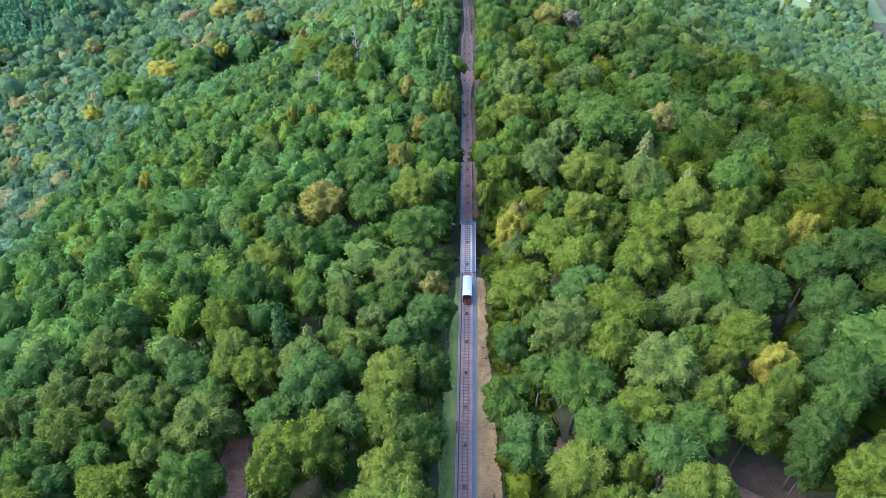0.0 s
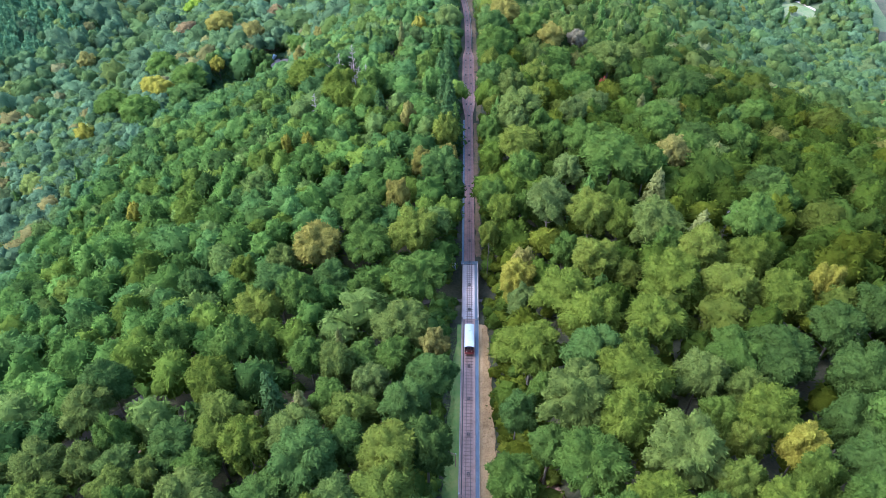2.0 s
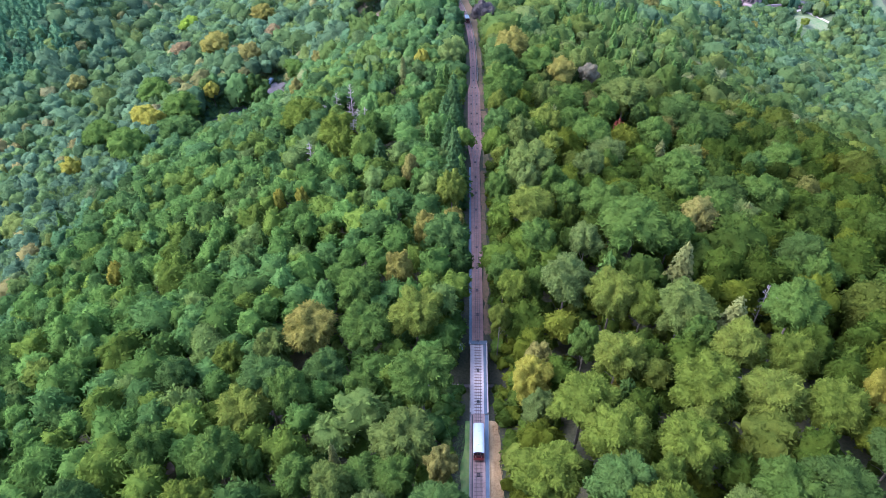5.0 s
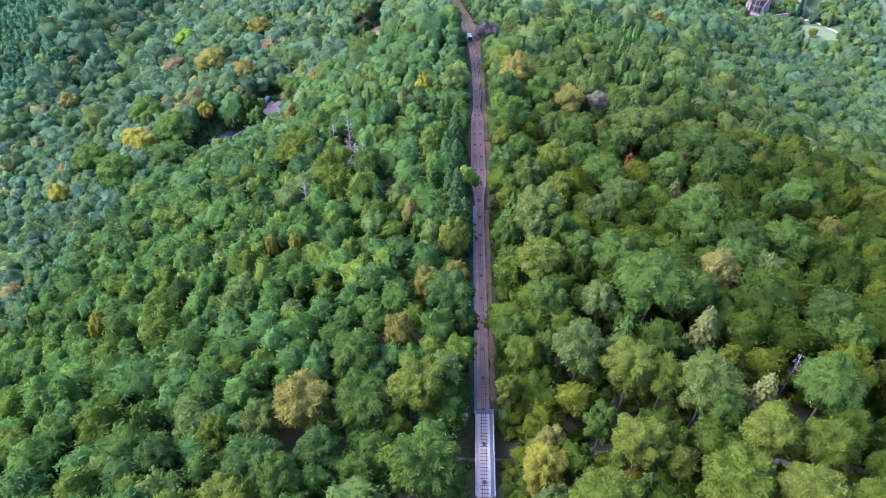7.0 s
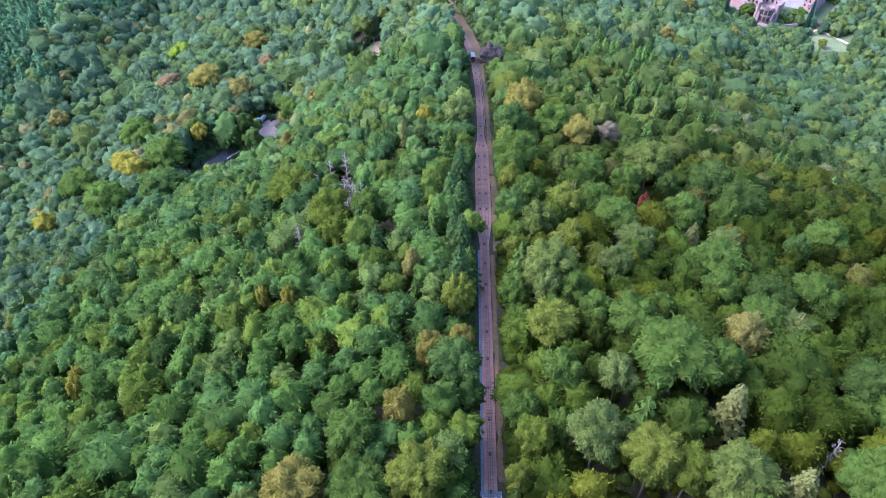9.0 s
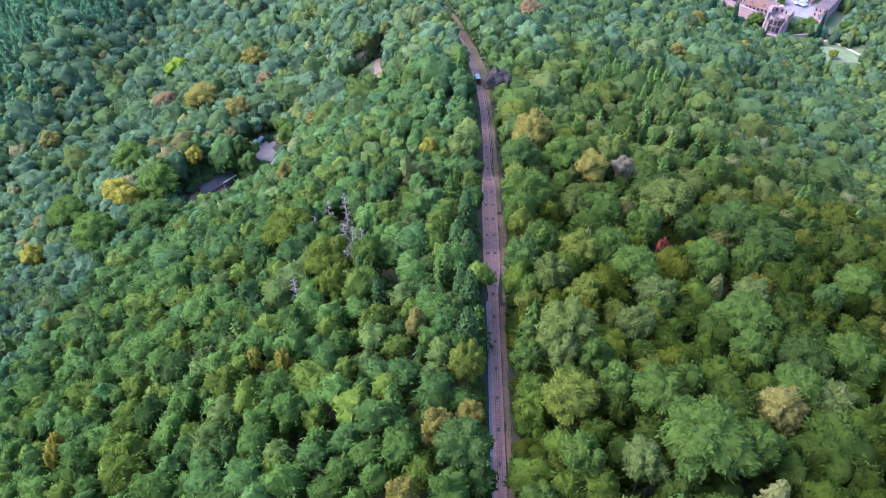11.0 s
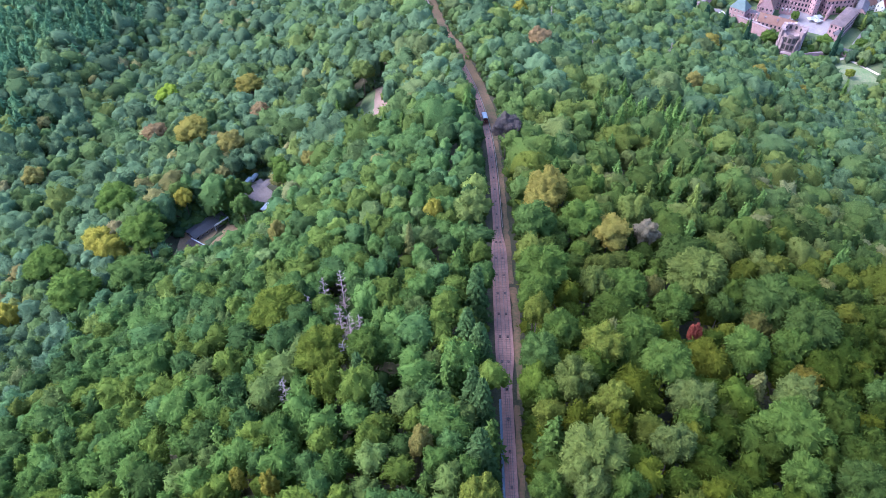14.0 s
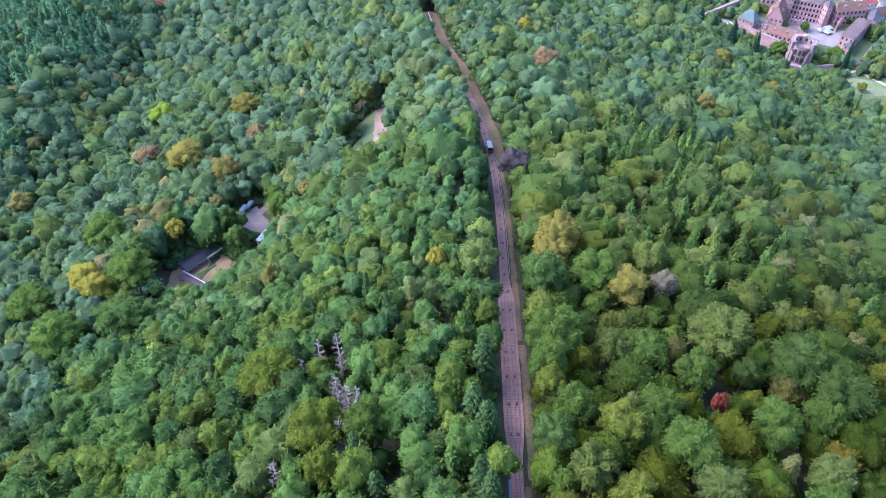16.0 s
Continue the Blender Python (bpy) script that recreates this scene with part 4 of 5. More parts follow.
def pick_colour(x, y, rng, r=3.0):
    """The mix of greens: fresher and yellower on the near side of the hill, darker far below; haze bluing and hillside
    shade are put into the colours.
    """
    g = 0.5 + 0.5 * math.sin(x / 47 + 1.7 * math.sin(y / 61)) * math.sin(y / 53 + x / 90)
    warm = 0.28 + 0.35 * g + (0.2 if x > 0 and y < 165 else (-0.18 if x > 0 else -0.04)) - (0.25 if x < -130 else 0) - (0.12 if y > 480 and x < 0 else 0)
    if rng.uniform() < warm:
        base = GREENS[("fresh", "olive", "fresh", "mid", "fresh")[int(rng.uniform() * 5)]]
    else:
        base = GREENS[("deep", "blue", "mid", "mid", "mid", "blue", "mid")[int(rng.uniform() * 7)]]
    # far trees often take the green that has haze mixed in
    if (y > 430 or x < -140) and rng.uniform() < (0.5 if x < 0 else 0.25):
        base = GREENS["hazy_valley"]
    hazy_valley = x < -130 or x < 0 and y > 400
    if rng.uniform() < (0.07 if hazy_valley else (0.03 if x > 0 else 0.016)) and r < (6.0 if hazy_valley else 4.2):
        base = GREENS[("gold2", "gold2", "goldbrown" if hazy_valley else "gold2", "rustgold" if hazy_valley else "gold2", "olive", "goldbrown")[int(rng.uniform() * 6)]]
    if x > 40 and 180 < y < 420 and rng.uniform() < 0.14:
        base = GREENS[("olive", "pale", "larch", "gold2")[int(rng.uniform() * 4)]]
    if on_spur(x, y):
        base = GREENS[("olive", "gold2", "larch", "olive")[int(rng.uniform() * 4)]]
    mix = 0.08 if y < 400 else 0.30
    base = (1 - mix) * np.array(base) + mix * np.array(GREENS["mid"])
    # distance haze as leaf colour: bluer and paler the farther down
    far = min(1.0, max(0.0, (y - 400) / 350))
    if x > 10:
        # leaf colour: shade painted in on the near side, bluish haze on slopes below
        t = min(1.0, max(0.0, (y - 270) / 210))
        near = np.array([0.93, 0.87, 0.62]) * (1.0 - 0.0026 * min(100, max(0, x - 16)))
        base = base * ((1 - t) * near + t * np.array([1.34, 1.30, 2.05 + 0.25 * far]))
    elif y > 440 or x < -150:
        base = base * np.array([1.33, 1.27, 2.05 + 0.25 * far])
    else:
        # left slope: blue share rises with distance, haze put into the leaves
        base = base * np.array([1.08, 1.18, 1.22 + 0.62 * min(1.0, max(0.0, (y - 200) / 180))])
    return base * rng.uniform(0.74, 1.24)


def is_fir(x, y, rng):
    u = rng.uniform()
    if on_spur(x, y):
        return u < 0.1
    if x < -300 + 18 * math.sin(y / 37) + 9 * math.sin(y / 11 + 1) and y > 470:
        return u < 0.93
    if 60 < x < 150 and 340 < y < 470:
        return u < 0.6
    if -16 < x - float(line_x(y)) < -3 and 230 < y < 430:
        return u < 0.2
    return u < 0.03


def place(x, y, scale, angle, tall=1.0, sink=0.0):
    return Matrix.LocRotScale((x, y, float(ground(x, y)) - sink), Euler((0, 0, angle)), (scale, scale, scale * tall))


def spread_copies(protos, spots, group):
    """Sets the prototypes and their copies on the spots; spots hold the prototype's number and a pose."""
    used = set()
    for k, m in spots:
        ob = protos[k]
        if k in used:
            c = ob.copy()
            scene.collection.objects.link(c)
            c.matrix_basis = m
            for ch in ob.children:
                d = ch.copy()
                scene.collection.objects.link(d)
                d.parent = c
            tagged(c, group=group)
        else:
            used.add(k)
            ob.matrix_basis = m
            tagged(ob, group=group)
    for k, ob in enumerate(protos):
        if k not in used:
            for ch in list(ob.children):
                bpy.data.objects.remove(ch)
            bpy.data.objects.remove(ob)


def build_standouts():
    rng = np.random.default_rng(21)
    seed = 600
    mats = {}
    for band, (lobes, leaves, leaf, level) in ((UPPER, (30, 2300, 0.054, 3)), (MIDDLE, (26, 1300, 0.068, 3)), (LOWER, (24, 1050, 0.066, 3))):
        for kind, spots in band.items():
            low = band is LOWER
            if (kind, low) not in mats:
                # lower trees: distance haze put into paler copies of the leaf colours
                mats[kind, low] = leaf_material("leaves_" + kind, [tuple(c * q for c in GREENS[kind]) for q in ((1.06, 1.16, 1.26) if low else (0.92, 1.0, 1.08))], 0.28 if low else 0.42)
            protos, where = [], []
            for k in range(min(4, len(spots))):
                seed += 1
                protos.append(near_tree(seed, 6.0, 24.5, mats[kind, low], LABELS[kind], lobes, leaves, leaf, (0.95, 1.15, 1.05, 0.9)[k], level=level))
            for i, (x, y, r) in enumerate(spots):
                s = r * (1.2 if y > 400 and x < -100 else 1.06) / 6.0
                where.append((i % len(protos), place(x, y, s, rng.uniform(0, 6.28), (0.2 + 0.8 / s) * rng.uniform(0.95, 1.05) * (1.0 if y < 700 else 0.8), 9.0 if y > 700 else 0.0)))
            spread_copies(protos, where, "trees that stand out by colour")
    for kind, spots in CONIFERS.items():
        mat = leaf_material("needles_" + kind, [GREENS[kind], tuple(c * 1.25 for c in GREENS[kind])], 0.35)
        protos, where = [], []
        for k in range(2):
            seed += 1
            wide = {"larch": 0.24, "fir": 0.21, "cypress": 0.15}[kind]
            protos.append(conifer(seed, 20.0, wide, mat, LABELS[kind]))
        for i, (x, y, r) in enumerate(spots):
            s = r / (20.0 * {"larch": 0.22, "fir": 0.19, "cypress": 0.14}[kind])
            h = {"larch": 25, "fir": 25, "cypress": 31}[kind] * rng.uniform(0.9, 1.1)
            where.append((i % 2, place(x, y, s, rng.uniform(0, 6.28), h / 20.0 / s)))
        spread_copies(protos, where, "conifers among the broadleaf trees")
    protos = [dead_tree(700 + k, 24.0, "dead spruce, bare and grey, with broken branches") for k in range(4)]
    where = [(i % 4, place(x, y, 0.76 if x > 60 and y < 250 else 0.9 + 0.12 * r / 2.5, rng.uniform(0, 6.28), rng.uniform(0.85, 1.05))) for i, (x, y, r) in enumerate(DEAD)]
    spread_copies(protos, where, "dead trees")


def build_forest():
    rng = np.random.default_rng(11)
    near = sorted((t for t in FOREST if 36 < t[1] < 190 and abs(t[0]) < 122), key=lambda t: t[1] + 0.5 * abs(t[0]))[:90]
    chosen = set((t[0], t[1]) for t in near)
    labels = ("tall beech with a dense domed green crown", "broadleaf tree with a fresh yellow-green crown")
    protos, size, where = [], [], []
    for k in range(12):
        R = (4.2, 5.0, 5.8, 6.4)[k % 4]
        size.append(R)
        q = k // 4
        fresh = (k // 2) % 2
        protos.append(near_tree(100 + k, R, 14.5 + 1.6 * R, M_FRESH if fresh else M_MIXED, labels[fresh], (20, 24, 28, 32)[k % 4], (1700, 1900, 2100, 2300)[k % 4], (0.066, 0.061, 0.057, 0.053)[k % 4], (1.0, 1.25, 1.1)[q], level=3))
    for x, y, r, e in near:
        fresh = 1 if (x > 0 and e < 0.52 or x <= 0 and e < 0.32) else 0
        k = min((q for q in range(12) if (q // 2) % 2 == fresh), key=lambda q: abs(size[q] - r * 1.22) + rng.uniform(0, 1.8))
        s = r * 1.22 / size[k]
        where.append((k, place(x, y, s, rng.uniform(0, 6.28), (0.75 + 0.25 * s) / s * rng.uniform(0.92, 1.1))))
    spread_copies(protos, where, "beeches beside the track")

    mids = [broad_crown(300 + k, (18, 26, 22)[k % 3], 380, 0.100, 2, (0.95, 1.1, 1.25)[k % 3], (0.34, 0.40, 0.36)[k % 3], jitter=0.40) for k in range(18)]
    bigs = [broad_crown(340 + k, 30, 950, 0.068, 2, (0.95, 1.15, 1.05)[k % 3], (0.30, 0.36, 0.34)[k % 3], jitter=0.38) for k in range(9)]
    fars = [broad_crown(400 + k, (14, 19, 16)[k % 3], 150, 0.108, 2, (0.9, 1.1, 1.0)[k % 3], (0.30, 0.36, 0.33)[k % 3], jitter=0.42) for k in range(18)]
    dots = [broad_crown(430 + k, 9, 78, 0.138, 1, (0.9, 1.15, 1.0)[k % 3], 0.30, jitter=0.45) for k in range(12)]
    bushes = [broad_crown(450 + k, 9, 40, 0.20, 1, 0.8) for k in range(6)]
    firs = [fir_crown(500 + k, 12, 270, 0.036, 0.25) for k in range(5)]
    firs_far = [fir_crown(520 + k, 8, 100, 0.052, 0.24) for k in range(5)]
    groups = {"left": [], "right": [], "fir": [], "low": []}

    def turned(t, size, at):
        a = rng.uniform(0, 6.28)
        c, s = math.cos(a), math.sin(a)
        return t[0] @ np.array([[c, s, 0], [-s, c, 0], [0, 0, 1]]) * np.array(size) + np.array(at), t[1]

    for x, y, r, e in FOREST:
        if (x, y) in chosen:
            continue
        z = float(ground(x, y))
        if is_fir(x, y, rng):
            src = firs if y < 480 else firs_far
            s = rng.uniform(19, 26)
            w = s * (1.7 if x < -200 else 1.0)
            t = turned(src[int(rng.uniform() * 5)], (w, w, s), (x, y, z))
            kind = "larch" if x > 40 and rng.uniform() < 0.28 else "fir"
            # firs far left: distance haze put into the needle colour as paler blue
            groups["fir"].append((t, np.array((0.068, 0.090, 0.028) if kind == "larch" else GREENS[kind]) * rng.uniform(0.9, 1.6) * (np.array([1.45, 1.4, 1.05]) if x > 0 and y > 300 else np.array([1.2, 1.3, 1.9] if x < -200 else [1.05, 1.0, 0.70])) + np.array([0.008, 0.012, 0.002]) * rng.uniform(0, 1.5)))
            continue
        R = r * (1.16 if x > 16 and y < 330 else 1.26)
        h = 14.5 + 1.36 * R + rng.uniform(-1.8, 1.8)
        if x > 205 and y > 735:
            h = (3.0 if y > 770 else 8.0) + 1.5 * R
        if ((x + 48) / 15) ** 2 + ((y - 462) / 26) ** 2 < 1:
            h = 2.5 + 1.4 * R
        src = dots if y < 36 or y > 580 and not (-150 < x < 330 and y < 700 or x > 250 and y < 820) else (fars if y > 320 or abs(x) > 45 + 0.50 * y else mids)
        if src is mids and R > 6.2:
            src = bigs
        t = turned(src[int(rng.uniform() * len(src))], (R * rng.uniform(0.88, 1.18), R * rng.uniform(0.88, 1.18), R * rng.uniform(0.85, 1.2)), (x, y, z + h - 1.3 * R))
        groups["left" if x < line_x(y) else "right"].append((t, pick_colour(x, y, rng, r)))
    for x, y, r, e in UNDERGROWTH:
        h = 0.6 + 5.5 * e
        t = turned(bushes[int(rng.uniform() * 6)], (r, r, r * 0.9), (x, y, float(ground(x, y)) + h))
        # undergrowth colour raised to lighten the shade between the crowns
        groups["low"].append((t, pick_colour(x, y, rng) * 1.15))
    names = {"left": "dense beech forest in mixed greens on the slope", "right": "tall mixed broadleaf forest in yellow-green and dark green", "fir": "dark blue-green conifers standing among the broadleaf trees", "low": "leafy green undergrowth and saplings between the trees"}
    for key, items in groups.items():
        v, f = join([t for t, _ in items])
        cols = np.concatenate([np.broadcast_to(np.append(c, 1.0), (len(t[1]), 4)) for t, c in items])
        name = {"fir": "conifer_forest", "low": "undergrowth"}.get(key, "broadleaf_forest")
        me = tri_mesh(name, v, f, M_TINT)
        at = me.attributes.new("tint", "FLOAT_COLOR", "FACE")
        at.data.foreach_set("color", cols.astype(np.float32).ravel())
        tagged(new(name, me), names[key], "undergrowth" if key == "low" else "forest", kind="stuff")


build_viaduct()
build_verges()
build_standouts()
build_forest()

# ---- roads, paths and clearings ----
path("forest_road", [(x, float(road_y(x))) for x in range(-120, 126, 6)], 4.2, 0.18, M_ROAD, "pinkish grey forest road passing under the viaduct", 3.0, 0.06)
path("footpath", [(17, 96), (20, 88), (21, 83), (22, 76), (27, 67), (31, 57), (34, 47)], 3.0, 0.15, M_EARTH, "bare earth footpath between the trees")
path("footpath", [(36, 80), (38, 74), (40, 68), (42, 61), (45, 50), (47, 43)], 3.4, 0.15, M_EARTH, "bare earth footpath between the trees")
path("footpath", [(45, 75), (46, 69), (48, 64), (53, 61), (59, 57), (67, 48)], 3.0, 0.15, M_EARTH, "bare earth footpath between the trees")
path("footpath", [(53, 238), (55.4, 231), (55.3, 227), (56.5, 221), (61, 214)], 1.5, 0.2, M_PALE, "narrow pale footpath in the wood", 1.5, 0.1)
drape("bare_slope", [(-21, 244), (-13, 246), (-13, 254), (-20, 253)], (5, 6), 0.15, M_EARTH, "patch of bare reddish forest earth", "soil", rag=0.8)
drape("bare_slope", [(46, 52), (64, 52), (63, 69), (49, 69)], (7, 7), 0.12, M_LITTER, "dark brown leaf litter on bare forest ground", "soil", rag=1.2)
drape("bare_slope", [(-46, 58), (-36, 58), (-41, 88), (-47, 88)], (7, 22), 0.15, M_EARTH, "eroded slope of bare reddish earth", "soil", rag=0.9)
drape("bare_slope", [(-72, 98), (-62, 98), (-63, 113), (-70, 113)], (6, 8), 0.15, M_EARTH, "eroded slope of bare reddish earth", "soil", rag=1.0)
drape("bare_slope", [(-37, 104), (-29, 104), (-30, 118), (-35, 118)], (5, 7), 0.15, M_EARTH, "eroded slope of bare reddish earth", "soil", rag=1.0)
drape("bare_slope", [(-41, 252), (-33, 252), (-33, 282), (-40, 282)], (4, 9), 0.15, M_LITTER, "patch of bare reddish forest earth", "soil", rag=0.8)
drape("meadow", [(-64, 480), (-48, 480), (-46, 542), (-60, 546)], (8, 12), 0.2, M_PARK, "small green meadow in a clearing", "meadow", rag=1.0)
drape("bare_yard", [(-50, 492), (-36, 490), (-35, 530), (-54, 546)], (7, 12), 0.35, M_SOIL2, "patch of bare reddish brown soil in a clearing", "soil", rag=1.0)
drape("meadow", [(-150, 400), (-132, 394), (-122, 428), (-143, 434)], (12, 14), 0.2, M_DRYLAWN, "dry brownish lawn round a low building", "meadow", rag=1.2)
drape("yard", [(-133, 397), (-112, 399), (-105, 421), (-120, 431)], (10, 12), 0.35, M_DRYLAWN, "dry yellowish yard beside a low building", "meadow", rag=1.0)
drape("meadow", [(-131.5, 411), (-129, 408), (-121, 417), (-123, 420)], (4, 10), 0.5, M_PARK, "strip of green grass beside a low building", "meadow", rag=0.5)
path("access_road", [(-108, 452), (-104, 460), (-97, 464), (-88, 463), (-78, 458)], 4.5, 0.35, M_ROAD, "pinkish gravel drive leading out of a parking area", 2.5, 0.1)
drape("parking_lot", [(-120, 449), (-105, 436), (-97, 443), (-110, 460)], (8, 14), 0.3, M_ROAD, "pinkish gravel parking area in a clearing", "parking area", rag=0.8)
path("valley_road", [(-92, 700), (-88, 735), (-85, 765), (-80, 800), (-76, 850)], 6.5, 0.25, M_ROAD, "grey paved road between trees", 4.0, 0.05)


# ---- the funicular cars ----
def funicular_car():
    car = new("funicular_car")
    tagged(car, "dark red wooden funicular car with a white roof", "funicular car", group="funicular cars")
    L, W = 7.6, 2.2
    bm = box(W, L, 2.1, (0, 0, 1.75), 0.08)
    body = part("body", bm, M_RED, car)
    part("chassis", box(1.7, L - 0.6, 0.4, (0, 0, 0.5), 0.04), M_DARK, car)
    bm = bmesh.new()
    n = 8
    rows = []
    for y in (-L / 2 - 0.28, -L / 2 - 0.2, L / 2 + 0.2, L / 2 + 0.28):
        edge = abs(y) > L / 2 + 0.25
        rows.append([bm.verts.new((math.sin((i / n - 0.5) * 2.2) * 1.32, y, 2.78 + 0.62 * math.cos((i / n - 0.5) * 2.2) - 0.28 - (0.06 if edge else 0))) for i in range(n + 1)])
    for a, b in zip(rows, rows[1:]):
        for i in range(n):
            bm.faces.new((a[i], a[i + 1], b[i + 1], b[i]))
    bmesh.ops.recalc_face_normals(bm, faces=bm.faces)
    bmesh.ops.solidify(bm, geom=bm.faces[:], thickness=0.06)
    roof = part("roof", bm, M_WHITE, car, "arched white roof")
    for y in (-1.8, 1.8):
        part("roof_vent", box(0.5, 0.7, 0.16, (0, y, 3.15), 0.04), M_WHITE, roof)
    for side in (-1, 1):
        for k in range(6):
            part("window", box(0.03, 0.92, 0.85, (side * (W / 2 + 0.005), -3.05 + 1.22 * k, 2.15), 0.01), M_GLASS, body)
        part("waist_rail", box(0.05, L - 0.1, 0.10, (side * (W / 2 + 0.02), 0, 1.62), 0.01), M_CREAM, body)
    for end in (-1, 1):
        for x in (-0.68, 0, 0.68):
            part("window", box(0.56, 0.03, 0.8, (x, end * (L / 2 + 0.005), 2.15), 0.01), M_GLASS, body)
        part("buffer_beam", box(2.0, 0.18, 0.28, (0, end * (L / 2 + 0.08), 0.62), 0.03), M_DARK, car)
        part("platform", box(2.2, 0.6, 0.10, (0, end * (L / 2 + 0.3), 0.82), 0.02), M_RED, car)
        for x in (-0.6, 0.6):
            bm = bmesh.new()
            bmesh.ops.create_cone(bm, cap_ends=True, segments=12, radius1=0.13, radius2=0.11, depth=0.10, matrix=Matrix.Translation((x, end * (L / 2 + 0.06), 1.15)) @ Matrix.Rotation(math.pi / 2, 4, "X"))
            part("headlight", bm, M_CREAM, body)
    for y in (-2.3, 2.3):
        for x in (-0.5, 0.5):
            bm = bmesh.new()
            bmesh.ops.create_cone(bm, cap_ends=True, segments=16, radius1=0.34, radius2=0.34, depth=0.12, matrix=Matrix.Translation((x, y, 0.36)) @ Matrix.Rotation(math.pi / 2, 4, "Y"))
            part("wheel", bm, M_DARK, car)
    return car


car = funicular_car()
car.matrix_basis = on_line(127.5, 0, 0.19)
copy_thing(car, on_line(438.6, 0, 0.19))


def utility_mast(y, off, arm, turn):
    """A mast beside the track with a slanting cross-arm and pale insulators."""
    mast = new("cable_mast")
    tagged(mast, "rusty steel mast with a slanting cross-arm beside the track", "mast", group="masts beside the track")
    x = float(line_x(y)) + off
    mast.matrix_basis = Matrix.Translation((x, y, float(ground(x, y))))
    part("pole", tube([(0, 0, -0.5), (0, 0, 5.4)], 0.10, 0.07, 8), M_SLEEPER, mast)
    d = Vector((math.cos(turn), math.sin(turn), 0))
    a = part("cross_arm", tube([(0, 0, 5.2), d * arm + Vector((0, 0, 5.3))], 0.09, 0.06, 6), M_SLEEPER, mast)
    part("insulator", tube([d * arm + Vector((0, 0, 5.2)), d * arm + Vector((0, 0, 5.6))], 0.11, 0.07, 8), M_WHITE, a)
    part("insulator", tube([(0, 0, 5.4), (0, 0, 5.75)], 0.11, 0.07, 8), M_WHITE, a)
    part("brace", tube([(0, 0, 4.4), d * (arm * 0.5) + Vector((0, 0, 5.2))], 0.04, 0.04, 5), M_SLEEPER, mast)
    return mast


utility_mast(91.5, -2.6, 2.6, radians(160))
utility_mast(82.2, -1.85, 2.7, radians(-25))


# ---- buildings ----
def gable_house(name, at, size, eave, ridge, angle, wall_mat, roof_mat, label, rows=2, cols=5, category="building", both=True, window=(1.1, 1.7), hip=0.0):
    """A house with a pitched roof along its length, windows in rows on its long sides and ends."""
    L, W = size
    h = new(name)
    tagged(h, label, category)
    h.matrix_basis = Matrix.Translation(at) @ Matrix.Rotation(angle, 4, "Z")
    bm = box(L, W, eave + 3, (0, 0, eave / 2 - 1.5), 0.0)
    if not hip:
        for sx in (-1, 1):
            q = [bm.verts.new((sx * L / 2, -W / 2, eave)), bm.verts.new((sx * L / 2, W / 2, eave)), bm.verts.new((sx * L / 2, 0, ridge - 0.15)), bm.verts.new((sx * (L / 2 - 0.4), -W / 2, eave)), bm.verts.new((sx * (L / 2 - 0.4), W / 2, eave)), bm.verts.new((sx * (L / 2 - 0.4), 0, ridge - 0.15))]
            for f in ((0, 1, 2), (3, 5, 4), (0, 2, 5, 3), (1, 4, 5, 2)):
                bm.faces.new([q[i] for i in f])
    wall = part("wall", bm, wall_mat, h)
    o = 0.5
    rl = L / 2 + (o if not hip else 0) - hip
    for sy in (-1, 1):
        bm = bmesh.new()
        low = eave - o * (ridge - eave) / (W / 2)
        v = [bm.verts.new(p) for p in ((-L / 2 - o, sy * (W / 2 + o), low), (L / 2 + o, sy * (W / 2 + o), low), (rl, 0, ridge), (-rl, 0, ridge))]
        bm.faces.new(v if sy < 0 else v[::-1])
        bmesh.ops.solidify(bm, geom=bm.faces[:], thickness=0.3)
        part("roof_slope", bm, roof_mat, h)
    if hip:
        for sx in (-1, 1):
            bm = bmesh.new()
            v = [bm.verts.new(p) for p in ((sx * (L / 2 + o), -W / 2 - o, low), (sx * (L / 2 + o), W / 2 + o, low), (sx * rl, 0, ridge))]
            bm.faces.new(v if sx > 0 else v[::-1])
            bmesh.ops.solidify(bm, geom=bm.faces[:], thickness=0.3)
            part("roof_slope", bm, roof_mat, h)
    if category == "palace" and ridge - eave > 4:
        for k in range(max(2, int(L / 11))):
            x = -L / 2 + L * (k + 0.5) / max(2, int(L / 11))
            for sy in (-1, 1):
                d = part("dormer", box(1.6, 2.2, 1.8, (x, sy * W * 0.27, eave + 0.46 * (ridge - eave) + 0.5), 0.1), wall_mat, h)
                part("dormer_roof", box(2.0, 2.6, 0.25, (x, sy * W * 0.27, eave + 0.46 * (ridge - eave) + 1.5), 0.05), M_SLATE2, d)
        for k in range(2):
            part("chimney", box(1.3, 1.0, 3.2, ((k - 0.5) * L * 0.55, W * 0.1, ridge + 0.4), 0.05), wall_mat, h)
    for r in range(rows):
        z = eave * (r + 0.55) / rows
        for c in range(cols):
            x = -L / 2 + L * (c + 0.5) / cols
            for sy in ((-1, 1) if both else (-1,)):
                w = part("window", box(window[0] + 0.3, 0.12, window[1] + 0.3, (x, sy * (W / 2 + 0.04), z)), M_TRIM, wall)
                part("pane", box(window[0], 0.06, window[1], (x, sy * (W / 2 + 0.10), z)), M_GLASS, w) if L < 30 else None
                if L >= 30:
                    w.data.materials[0] = M_GLASS
        n = max(1, int(W / (L / cols) + 0.5))
        for c in range(n):
            y = -W / 2 + W * (c + 0.5) / n
